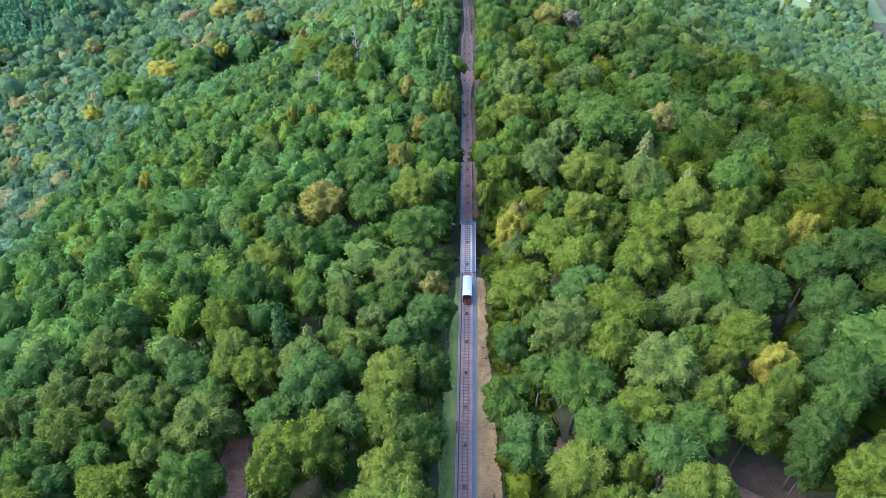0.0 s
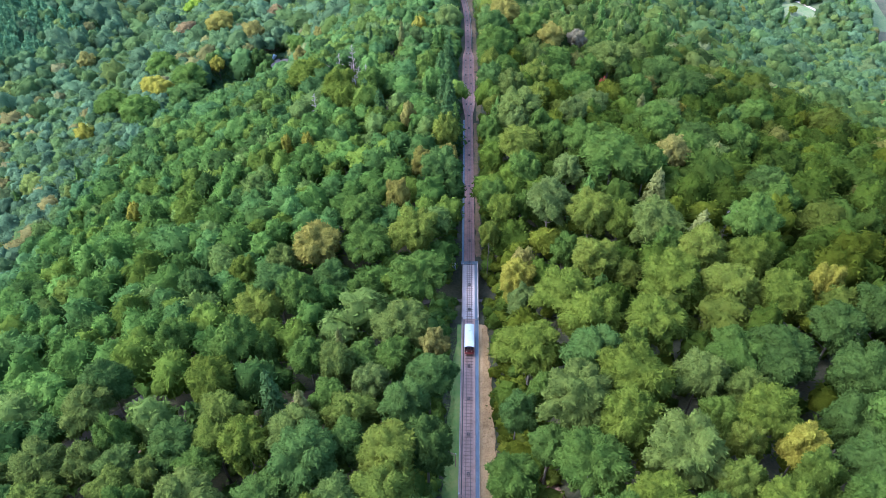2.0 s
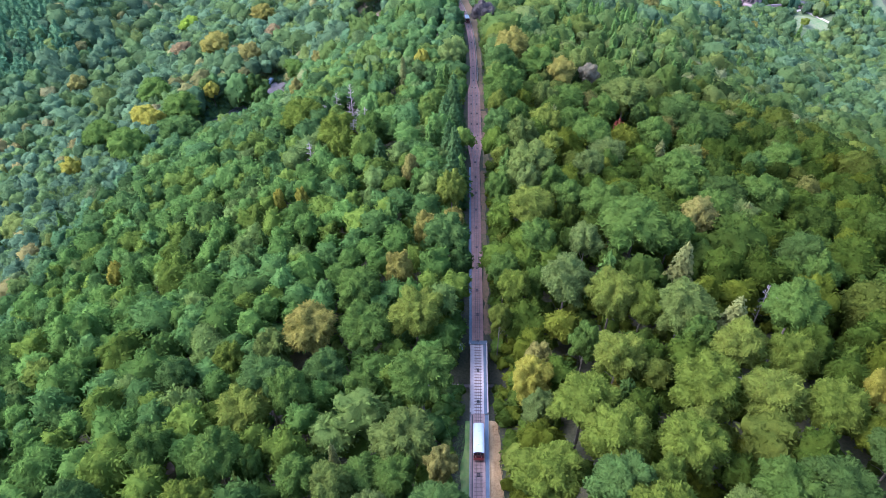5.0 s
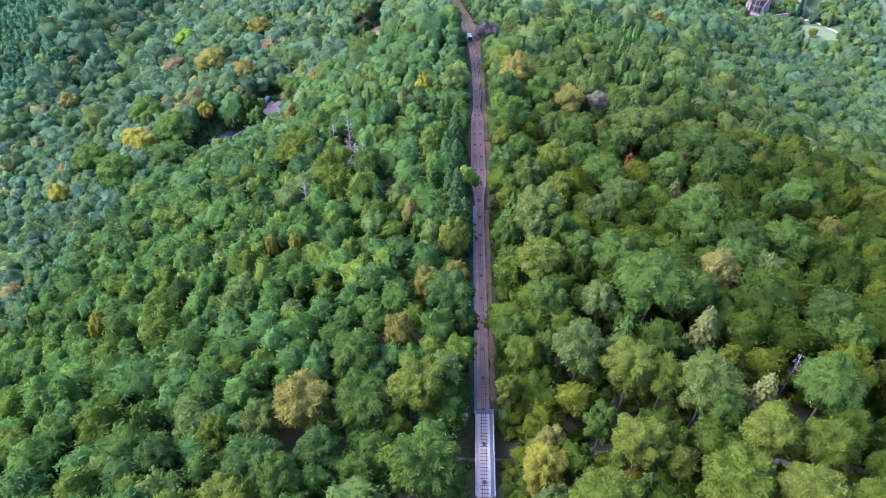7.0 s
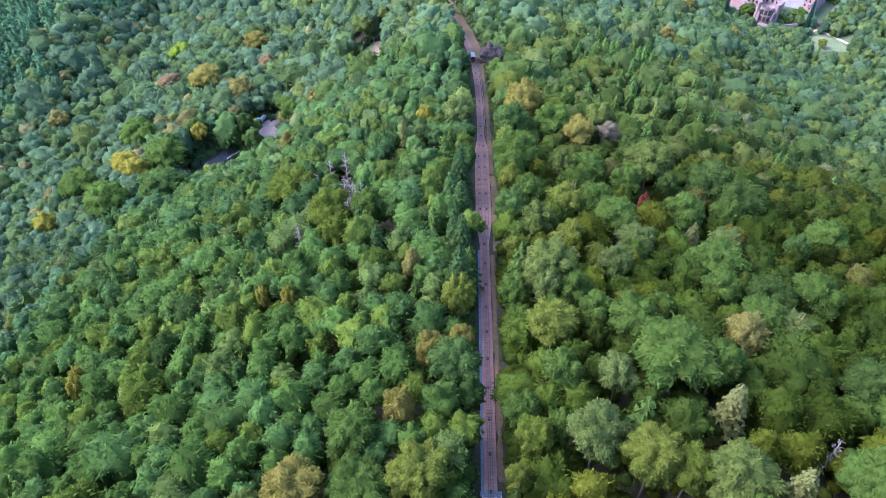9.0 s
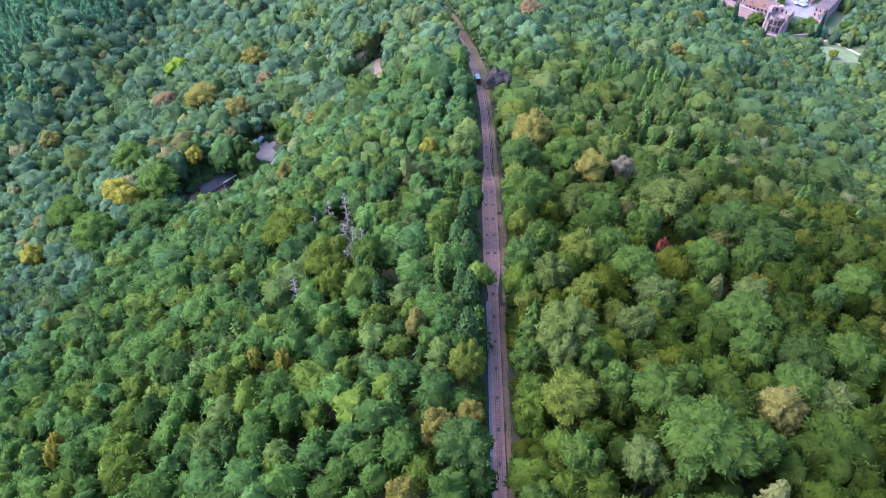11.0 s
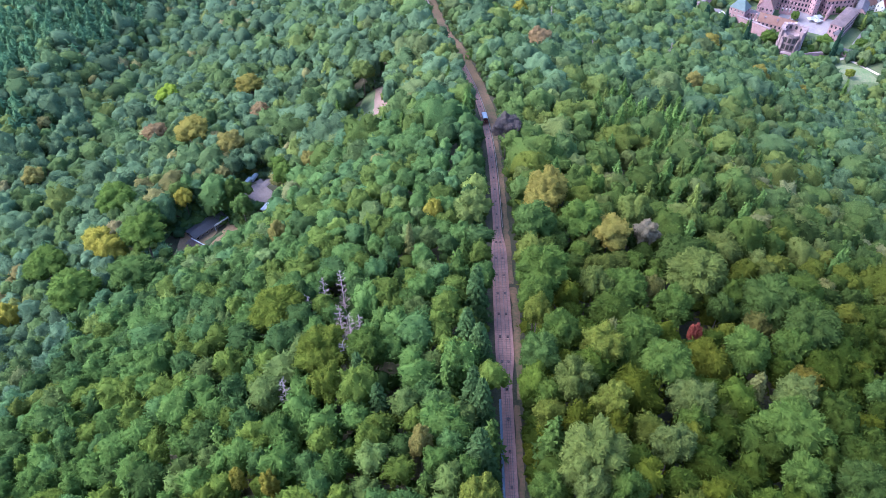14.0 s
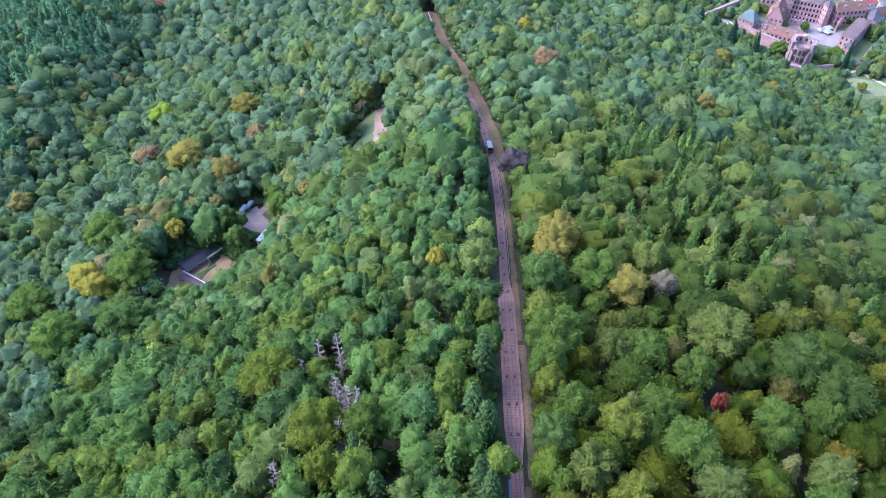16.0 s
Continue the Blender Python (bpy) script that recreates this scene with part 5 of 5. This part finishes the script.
            for sx in (-1, 1):
                part("window", box(0.1, window[0], window[1], (sx * (L / 2 + 0.03), y, z)), M_GLASS, wall)
    return h


def ring_wall(radius, inner, z0, z1, sides, start, stop, bm=None, ragged=0.0, seed=2):
    """A curved wall between two angles, with a broken top."""
    rng = np.random.default_rng(seed)
    bm = bm or bmesh.new()
    cols = []
    for k in range(sides + 1):
        a = start + (stop - start) * k / sides
        top = z1 - ragged * rng.uniform(0, 1)
        c, s = math.cos(a), math.sin(a)
        cols.append([bm.verts.new((c * r, s * r, z)) for r, z in ((radius, z0), (radius, top), (inner, top), (inner, z0))])
    for a, b in zip(cols, cols[1:]):
        for i in range(4):
            bm.faces.new((a[i], b[i], b[(i + 1) % 4], a[(i + 1) % 4]))
    bm.faces.new(cols[0])
    bm.faces.new(cols[-1][::-1])
    bmesh.ops.recalc_face_normals(bm, faces=bm.faces)
    return bm


def broken_tower(at):
    """A huge round sandstone tower whose near side was blown away, so that the vaulted storeys stand open."""
    t = new("ruined_tower")
    tagged(t, "huge round ruined sandstone tower with its broken side open", "tower")
    t.matrix_basis = Matrix.Translation(at) @ Matrix.Diagonal((0.86, 0.86, 0.95, 1.0))
    part("shell", ring_wall(13.5, 9.0, -8, 27, 40, radians(-62), radians(190), ragged=2.2), M_SANDDARK, t)
    part("broken_edge", ring_wall(12.6, 9.4, -8, 19, 8, radians(-80), radians(-62), ragged=8, seed=5), M_SANDDARK, t)
    part("broken_edge", ring_wall(12.6, 9.4, -8, 21, 8, radians(190), radians(208), ragged=8, seed=6), M_SANDDARK, t)
    part("floor", ring_wall(9.2, 0.4, 8.0, 9.4, 24, radians(-70), radians(240)), M_SANDDARK, t)
    part("floor", ring_wall(9.2, 0.4, 17.0, 18.4, 24, radians(-50), radians(225)), M_SANDDARK, t)
    part("pillar", tube([(0, 2, -4), (0, 2, 18)], 1.8, 1.6, 8), M_SAND, t)
    part("fallen_wall", box(13, 5, 10, (-4.5, -11, 0), 0.9, Matrix.Rotation(radians(-25), 4, "Z") @ Matrix.Rotation(0.4, 4, "X")), M_SANDDARK, t)
    part("vault_wall", ring_wall(10.6, 9.6, -4, 24, 22, radians(192), radians(298), ragged=3.5, seed=9), M_SANDDARK, t)
    for a in (217, 241, 265, 288):
        c, s = math.cos(radians(a)), math.sin(radians(a))
        for z in (9.0, 16.5):
            # solid dark boxes stand in for the shade inside the open vaults
            part("vault_mouth", box(0.5, 3.0, 5.2, (c * 10.55, s * 10.55, z), 0, Matrix.Rotation(radians(a), 4, "Z")), M_DARK, t)
    for a in range(-30, 171, 40):
        c, s = math.cos(radians(a)), math.sin(radians(a))
        for z in (4.5, 13.5, 22.5):
            part("window", box(0.4, 2.2, 3.0, (c * 13.45, s * 13.45, z), 0, Matrix.Rotation(radians(a), 4, "Z")), M_GLASS, t)
            part("opening", box(0.4, 2.6, 3.4, (c * 8.95, s * 8.95, z), 0, Matrix.Rotation(radians(a), 4, "Z")), M_GLASS, t)
    return t


def stone_wall(name, a, b, height, thick, mat, label):
    d = Vector(b) - Vector(a)
    w = new(name)
    tagged(w, label, "wall")
    w.matrix_basis = Matrix.Translation(Vector(a)) @ Matrix.Rotation(math.atan2(d.y, d.x), 4, "Z")
    L = d.to_2d().length
    part("masonry", box(L, thick, height + 4, (L / 2, 0, height / 2 - 2), 0.1), mat, w)
    part("coping", box(L, thick + 0.4, 0.4, (L / 2, 0, height + 0.2), 0.05), M_SANDDARK, w)
    return w


def build_clearing():
    # long low building with a dark slate roof and a lower wing
    z = 43.0
    gable_house("clubhouse", (-131.0, 421.2, z), (20, 7.6), 3.2, 4.6, radians(49.5), M_SLATE2, M_SLATE, "long low building with a dark slate roof", 1, 7, "building", True, (1.2, 1.2))
    gable_house("annex", (-129.9, 404.7, z), (17.4, 3.4), 2.7, 3.0, radians(-32.3), M_PLASTER, M_SANDDARK, "low annex with a purplish brown roof and white edge", 1, 3, "building", True, (1.0, 1.0))
    gable_house("shed", (-152, 424, float(ground(-152, 424))), (9, 5.0), 2.5, 3.6, radians(20), M_PLASTER, M_SLATE, "small shed with a dark blue-grey roof", 1, 2, "shed", True, (0.8, 0.8))
    edge = new("retaining_edge")
    tagged(edge, "long white edge beam in front of a low building", "beam")
    p, q = Vector((-126.4, 419.3, z + 3.5)), Vector((-120.6, 426.1, z + 3.5))
    part("beam", box((q - p).length, 0.5, 0.9, (p + q) / 2, 0.05, Matrix.Rotation(math.atan2(q.y - p.y, q.x - p.x), 4, "Z")), M_WHITE, edge)
    p, q = Vector((-136.4, 410.9, z + 3.1)), Vector((-121.6, 401.6, z + 3.1))
    part("beam", box((q - p).length, 0.4, 0.6, (p + q) / 2, 0.05, Matrix.Rotation(math.atan2(q.y - p.y, q.x - p.x), 4, "Z")), M_WHITE, edge)
    part("column", box(0.4, 0.4, 4.2, (-126.3, 419.4, z + 1.4), 0.03), M_WHITE, edge)
    part("column", box(0.4, 0.4, 4.2, (-120.7, 426.0, z + 1.4), 0.03), M_WHITE, edge)
    gable_house("kiosk", (-98.5, 430.0, float(ground(-98.5, 430.0)) + 1.5), (8, 6), 2.6, 3.4, radians(65), M_PLASTER, M_WHITE, "small kiosk with a white sheet roof", 1, 2, "kiosk", True, (0.9, 1.0))
    for k, (x, y, mat, c) in enumerate([(-117.5, 450.5, M_TILE, "orange"), (-116, 455.5, M_WHITE, "white"), (-113.8, 460, M_WHITE, "white")]):
        van(x, y, radians(72), mat, c)
    gable_house("farmhouse", (-290, 842, float(ground(-290, 842)) + 0.5), (16, 10), 5.5, 9.5, radians(12), M_PLASTER, M_REDTILE, "white farmhouse with a bright red tiled roof", 2, 4, "house")
    gable_house("farmhouse", (-168, 838, float(ground(-168, 838)) + 0.5), (12, 9), 6.5, 10.5, radians(60), M_PLASTER, M_REDTILE, "white house with a red tiled roof among trees", 2, 3, "house")
    gable_house("hut", (-50, 547, float(ground(-50, 547))), (4.5, 3.2), 2.2, 3.2, radians(10), M_PLASTER, M_SLATE2, "small pale hut at the edge of a clearing", 1, 1, "hut", True, (0.7, 0.8))


def van(x, y, angle, mat, colour):
    v = new("van")
    tagged(v, colour + " delivery van parked on the gravel", "van", group="parked vans")
    v.matrix_basis = Matrix.Translation((x, y, float(ground(x, y)) + 0.35)) @ Matrix.Rotation(angle, 4, "Z")
    part("body", box(5.2, 2.0, 1.9, (0, 0, 1.35), 0.15), mat, v)
    part("cab", box(1.5, 1.9, 1.2, (3.0, 0, 1.0), 0.2), mat, v)
    part("windscreen", box(0.06, 1.6, 0.6, (3.3, 0, 1.75), 0.02, Matrix.Rotation(-0.6, 4, "Y")), M_GLASS, v)
    for sx in (-1.7, 2.6):
        for sy in (-0.95, 0.95):
            bm = bmesh.new()
            bmesh.ops.create_cone(bm, cap_ends=True, segments=14, radius1=0.36, radius2=0.36, depth=0.24, matrix=Matrix.Translation((sx, sy, 0.36)) @ Matrix.Rotation(math.pi / 2, 4, "X"))
            part("wheel", bm, M_DARK, v)


def build_castle():
    z = -82.0
    drape("castle_grounds", [(262, 712), (470, 712), (480, 940), (262, 940)], (26, 28), 0.12, M_PARK, "grassy grounds round the castle", "lawn", rag=0)
    drape("castle_court", [(316, 846), (372, 818), (402, 852), (346, 886)], (8, 8), 0.25, M_PAVING, "pale paved courtyard inside the castle", "courtyard", rag=0)
    drape("castle_lawn", [(347, 742), (398, 736), (392, 766), (362, 778)], (8, 6), 0.3, M_LAWN, "garden lawn with dry patches on a terrace", "lawn", rag=0)
    path("garden_path", [(362, 776), (369, 780), (375, 783), (381, 776), (390, 764), (398, 752)], 3.4, 0.45, M_PALE, "white gravel garden path round the lawn", 2.0, 0.0)
    path("castle_path", [(384, 794), (392, 806), (406, 824), (420, 842), (436, 862)], 3.0, 0.3, M_PAVING, "pale path leading past the castle", 3.0, 0.0)
    broken_tower((323.5, 796, z))
    G = "red sandstone "
    gable_house("palace_wing", (322, 831, z), (36, 12), 11, 17, radians(-31), M_SAND, M_TILE, G + "castle wing with an orange-brown tiled roof", 2, 9, "palace", window=(1.3, 2.0))
    gable_house("palace_wing", (322, 866, z), (24, 16), 14, 28, radians(62), M_SAND, M_TILE, G + "palace with a steep orange tiled roof", 3, 6, "palace", window=(1.4, 2.2))
    gable_house("palace_wing", (358.5, 878, z), (40, 11), 21, 22, radians(-24), M_SAND, M_SANDDARK, G + "palace front with rows of tall windows", 4, 12, "palace", window=(1.5, 2.7))
    gable_house("palace_wing", (388, 832, z), (44, 12), 16, 16.8, radians(49), M_SAND, M_SANDDARK, G + "roofless palace front with rows of windows", 3, 11, "palace", window=(1.5, 2.5))
    gable_house("palace_wing", (396, 872, z), (30, 12), 16, 23, radians(8), M_SAND, M_TILE, G + "palace wing with a red tiled roof", 3, 7, "palace", window=(1.4, 2.2))
    gable_house("palace_wing", (416, 858, z), (24, 10), 13, 17, radians(60), M_SAND, M_SLATE2, G + "palace wing with a grey roof", 3, 6, "palace", window=(1.3, 2.0))
    gable_house("palace_wing", (340, 900, z), (44, 13), 18, 25, radians(-14), M_SAND, M_TILE, G + "palace wing with a brown tiled roof", 3, 10, "palace", window=(1.4, 2.4))
    gable_house("stair_tower", (371, 866, z), (6.5, 6.5), 24, 28, radians(20), M_SAND, M_SLATE2, G + "stair tower with a small grey roof", 5, 2, "tower", hip=2.6, window=(1.0, 1.6))
    gable_house("stair_tower", (338, 880, z), (7, 7), 24, 29, radians(-24), M_SAND, M_SLATE2, G + "stair tower with a small grey roof", 5, 2, "tower", hip=2.8, window=(1.0, 1.6))
    gable_house("tower_house", (290, 853, z), (16, 14), 17, 25, radians(-42), M_SAND, M_COPPER, G + "tower house with a green copper roof", 3, 4, "tower", hip=5.5, window=(1.2, 2.0))
    gable_house("arcade_wing", (306, 853, z), (16, 7), 10, 11.5, radians(-45), M_TRIM, M_SLATE2, "ruined sandstone wing with a row of pale arches", 2, 6, "palace", window=(1.5, 2.6))
    gable_house("gate_tower", (374, 808, z), (7, 7), 12, 16, radians(49), M_SAND, M_SLATE2, G + "gate tower with a grey pyramid roof", 3, 2, "tower", hip=3.0)
    gable_house("bridge_house", (377, 788, z), (13, 6), 4.5, 7, radians(-30), M_SAND, M_SLATE2, "low stone bridge house with a grey roof", 1, 3, "house", window=(0.9, 1.3))
    stone_wall("rampart", (252, 872, z), (298, 903, z), 10, 2.5, M_SAND, "long red sandstone rampart of the castle")
    stone_wall("rampart", (286, 845, z), (311, 818, z), 11, 2.5, M_SAND, "high red sandstone retaining wall")
    stone_wall("rampart", (312, 838, z), (336, 822, z), 6, 1.5, M_SAND, "sandstone wall below a castle wing")
    stone_wall("rampart", (334, 785, z), (356, 788, z), 3.5, 1.5, M_SAND, "sandstone wall above the castle ditch")
    stone_wall("rampart", (337, 806, z), (352, 826, z), 9, 2.0, M_SANDDARK, "broken sandstone wall beside the ruined tower")
    stone_wall("rampart", (356, 790, z), (378, 808, z), 5, 2.0, M_SAND, "sandstone wall with a gateway")
    rng = np.random.default_rng(9)
    for k, (x, y, a) in enumerate(((302, 846, -0.8), (312, 858, 0.6), (345, 866, -0.4), (384, 858, 0.9), (400, 846, 0.9), (408, 880, 0.3), (420, 880, 1.0), (386, 888, 0.2))):
        ruin = new("ruined_wall")
        tagged(ruin, "broken red sandstone wall with empty window openings", "wall", group="ruined castle walls")
        ruin.matrix_basis = Matrix.Translation((x, y, z)) @ Matrix.Rotation(a, 4, "Z")
        for i in range(5):
            hgt = rng.uniform(7, 15)
            m = part("masonry", box(2.0, 1.4, hgt + 2, (i * 3.4 - 6.8, 0, hgt / 2 - 1), 0.15), M_SAND, ruin)
            if i < 4:
                part("lintel", box(1.8, 1.2, 1.2, (i * 3.4 - 5.1, 0, rng.uniform(5, 6.5)), 0.1), M_TRIM, ruin)
                part("parapet", box(1.8, 1.3, 4.0, (i * 3.4 - 5.1, 0, 1.0), 0.1), M_SAND, ruin)
    for x, y, a in ((374, 857, 0.3), (371, 849, 0.5), (366, 853, 0.3)):
        tent(x, y, z + 0.3, a)
    terrace = new("bench_terrace")
    tagged(terrace, "pale terrace with curved rows of benches", "terrace")
    terrace.matrix_basis = Matrix.Translation((273, 869, float(ground(273, 869))))
    part("floor", ring_wall(9.5, 0.2, -3, 0.5, 28, 0, 2 * math.pi), M_PAVING, terrace)
    for r in (3.4, 5.4, 7.4):
        part("bench", ring_wall(r + 0.7, r, 0.5, 1.1, 20, radians(150), radians(380)), M_WHITE, terrace)
    fountain = new("round_basin")
    tagged(fountain, "round stone garden basin on the lawn", "fountain")
    fountain.matrix_basis = Matrix.Translation((353, 749, float(ground(353, 749)) + 0.2))
    part("rim", ring_wall(3.6, 2.9, -1, 0.7, 24, 0, 2 * math.pi), M_PALE, fountain)
    part("water", ring_wall(2.9, 0.05, -1, 0.35, 24, 0, 2 * math.pi), M_WALK, fountain)
    # roofs of the old town beyond the castle
    rng = np.random.default_rng(4)
    for k in range(20):
        x, y = 426 + 19 * (k % 4) + rng.uniform(-4, 4), 876 + 19 * (k // 4) + rng.uniform(-4, 4)
        gable_house("town_house", (x, y, float(ground(x, y))), (13 + rng.uniform(0, 5), 9), 7 + rng.uniform(0, 4), 12 + rng.uniform(0, 4), rng.uniform(-0.3, 1.6), M_PLASTER, (M_TILE, M_REDTILE, M_SLATE2)[k % 3], ("plastered town house with an orange tiled roof", "plastered town house with a red tiled roof", "plastered town house with a grey slate roof")[k % 3], 2, 4, "house")
    gable_house("manor_house", (338, 652, float(ground(338, 652)) + 1), (20, 12), 8, 13, radians(30), M_SAND, M_SLATE2, "stone house with a purplish grey roof among trees", 2, 5, "house")


def lower_station():
    """The platform and its steps where the track ends far below."""
    s = new("station_platform")
    tagged(s, "pale concrete station platform with steps at the end of the track", "platform")
    for k in range(14):
        y = 655 + 2.4 * k
        m = on_line(y, -3.4)
        p = m.translation
        part("step", box(2.6, 2.3, 1.2, (p.x, p.y, p.z + 0.1), 0.04), M_PALE, s)
    for off in (-4.8, 2.4):
        m0, m1 = on_line(654, off), on_line(690, off)
        part("side_wall", tube([m0.translation + Vector((0, 0, 0.5)), m1.translation + Vector((0, 0, 0.5))], 0.5, 0.5, 4), M_PALE, s)


def tent(x, y, z, angle):
    t = new("white_tent")
    tagged(t, "white canvas marquee in the castle courtyard", "tent", group="tents in the courtyard")
    t.matrix_basis = Matrix.Translation((x, y, z)) @ Matrix.Rotation(angle, 4, "Z")
    bm = bmesh.new()
    v = [bm.verts.new(p) for p in ((-4, -3, 2.6), (4, -3, 2.6), (4, 3, 2.6), (-4, 3, 2.6), (-1.5, 0, 4.6), (1.5, 0, 4.6))]
    for f in ((0, 1, 5, 4), (1, 2, 5), (2, 3, 4, 5), (3, 0, 4)):
        bm.faces.new([v[i] for i in f])
    bmesh.ops.solidify(bm, geom=bm.faces[:], thickness=0.05)
    part("canopy", bm, M_WHITE, t)
    for sx in (-3.9, 3.9):
        for sy in (-2.9, 2.9):
            part("post", tube([(sx, sy, -0.3), (sx, sy, 2.7)], 0.06, 0.06, 6), M_STEEL, t)


build_clearing()
build_castle()
lower_station()
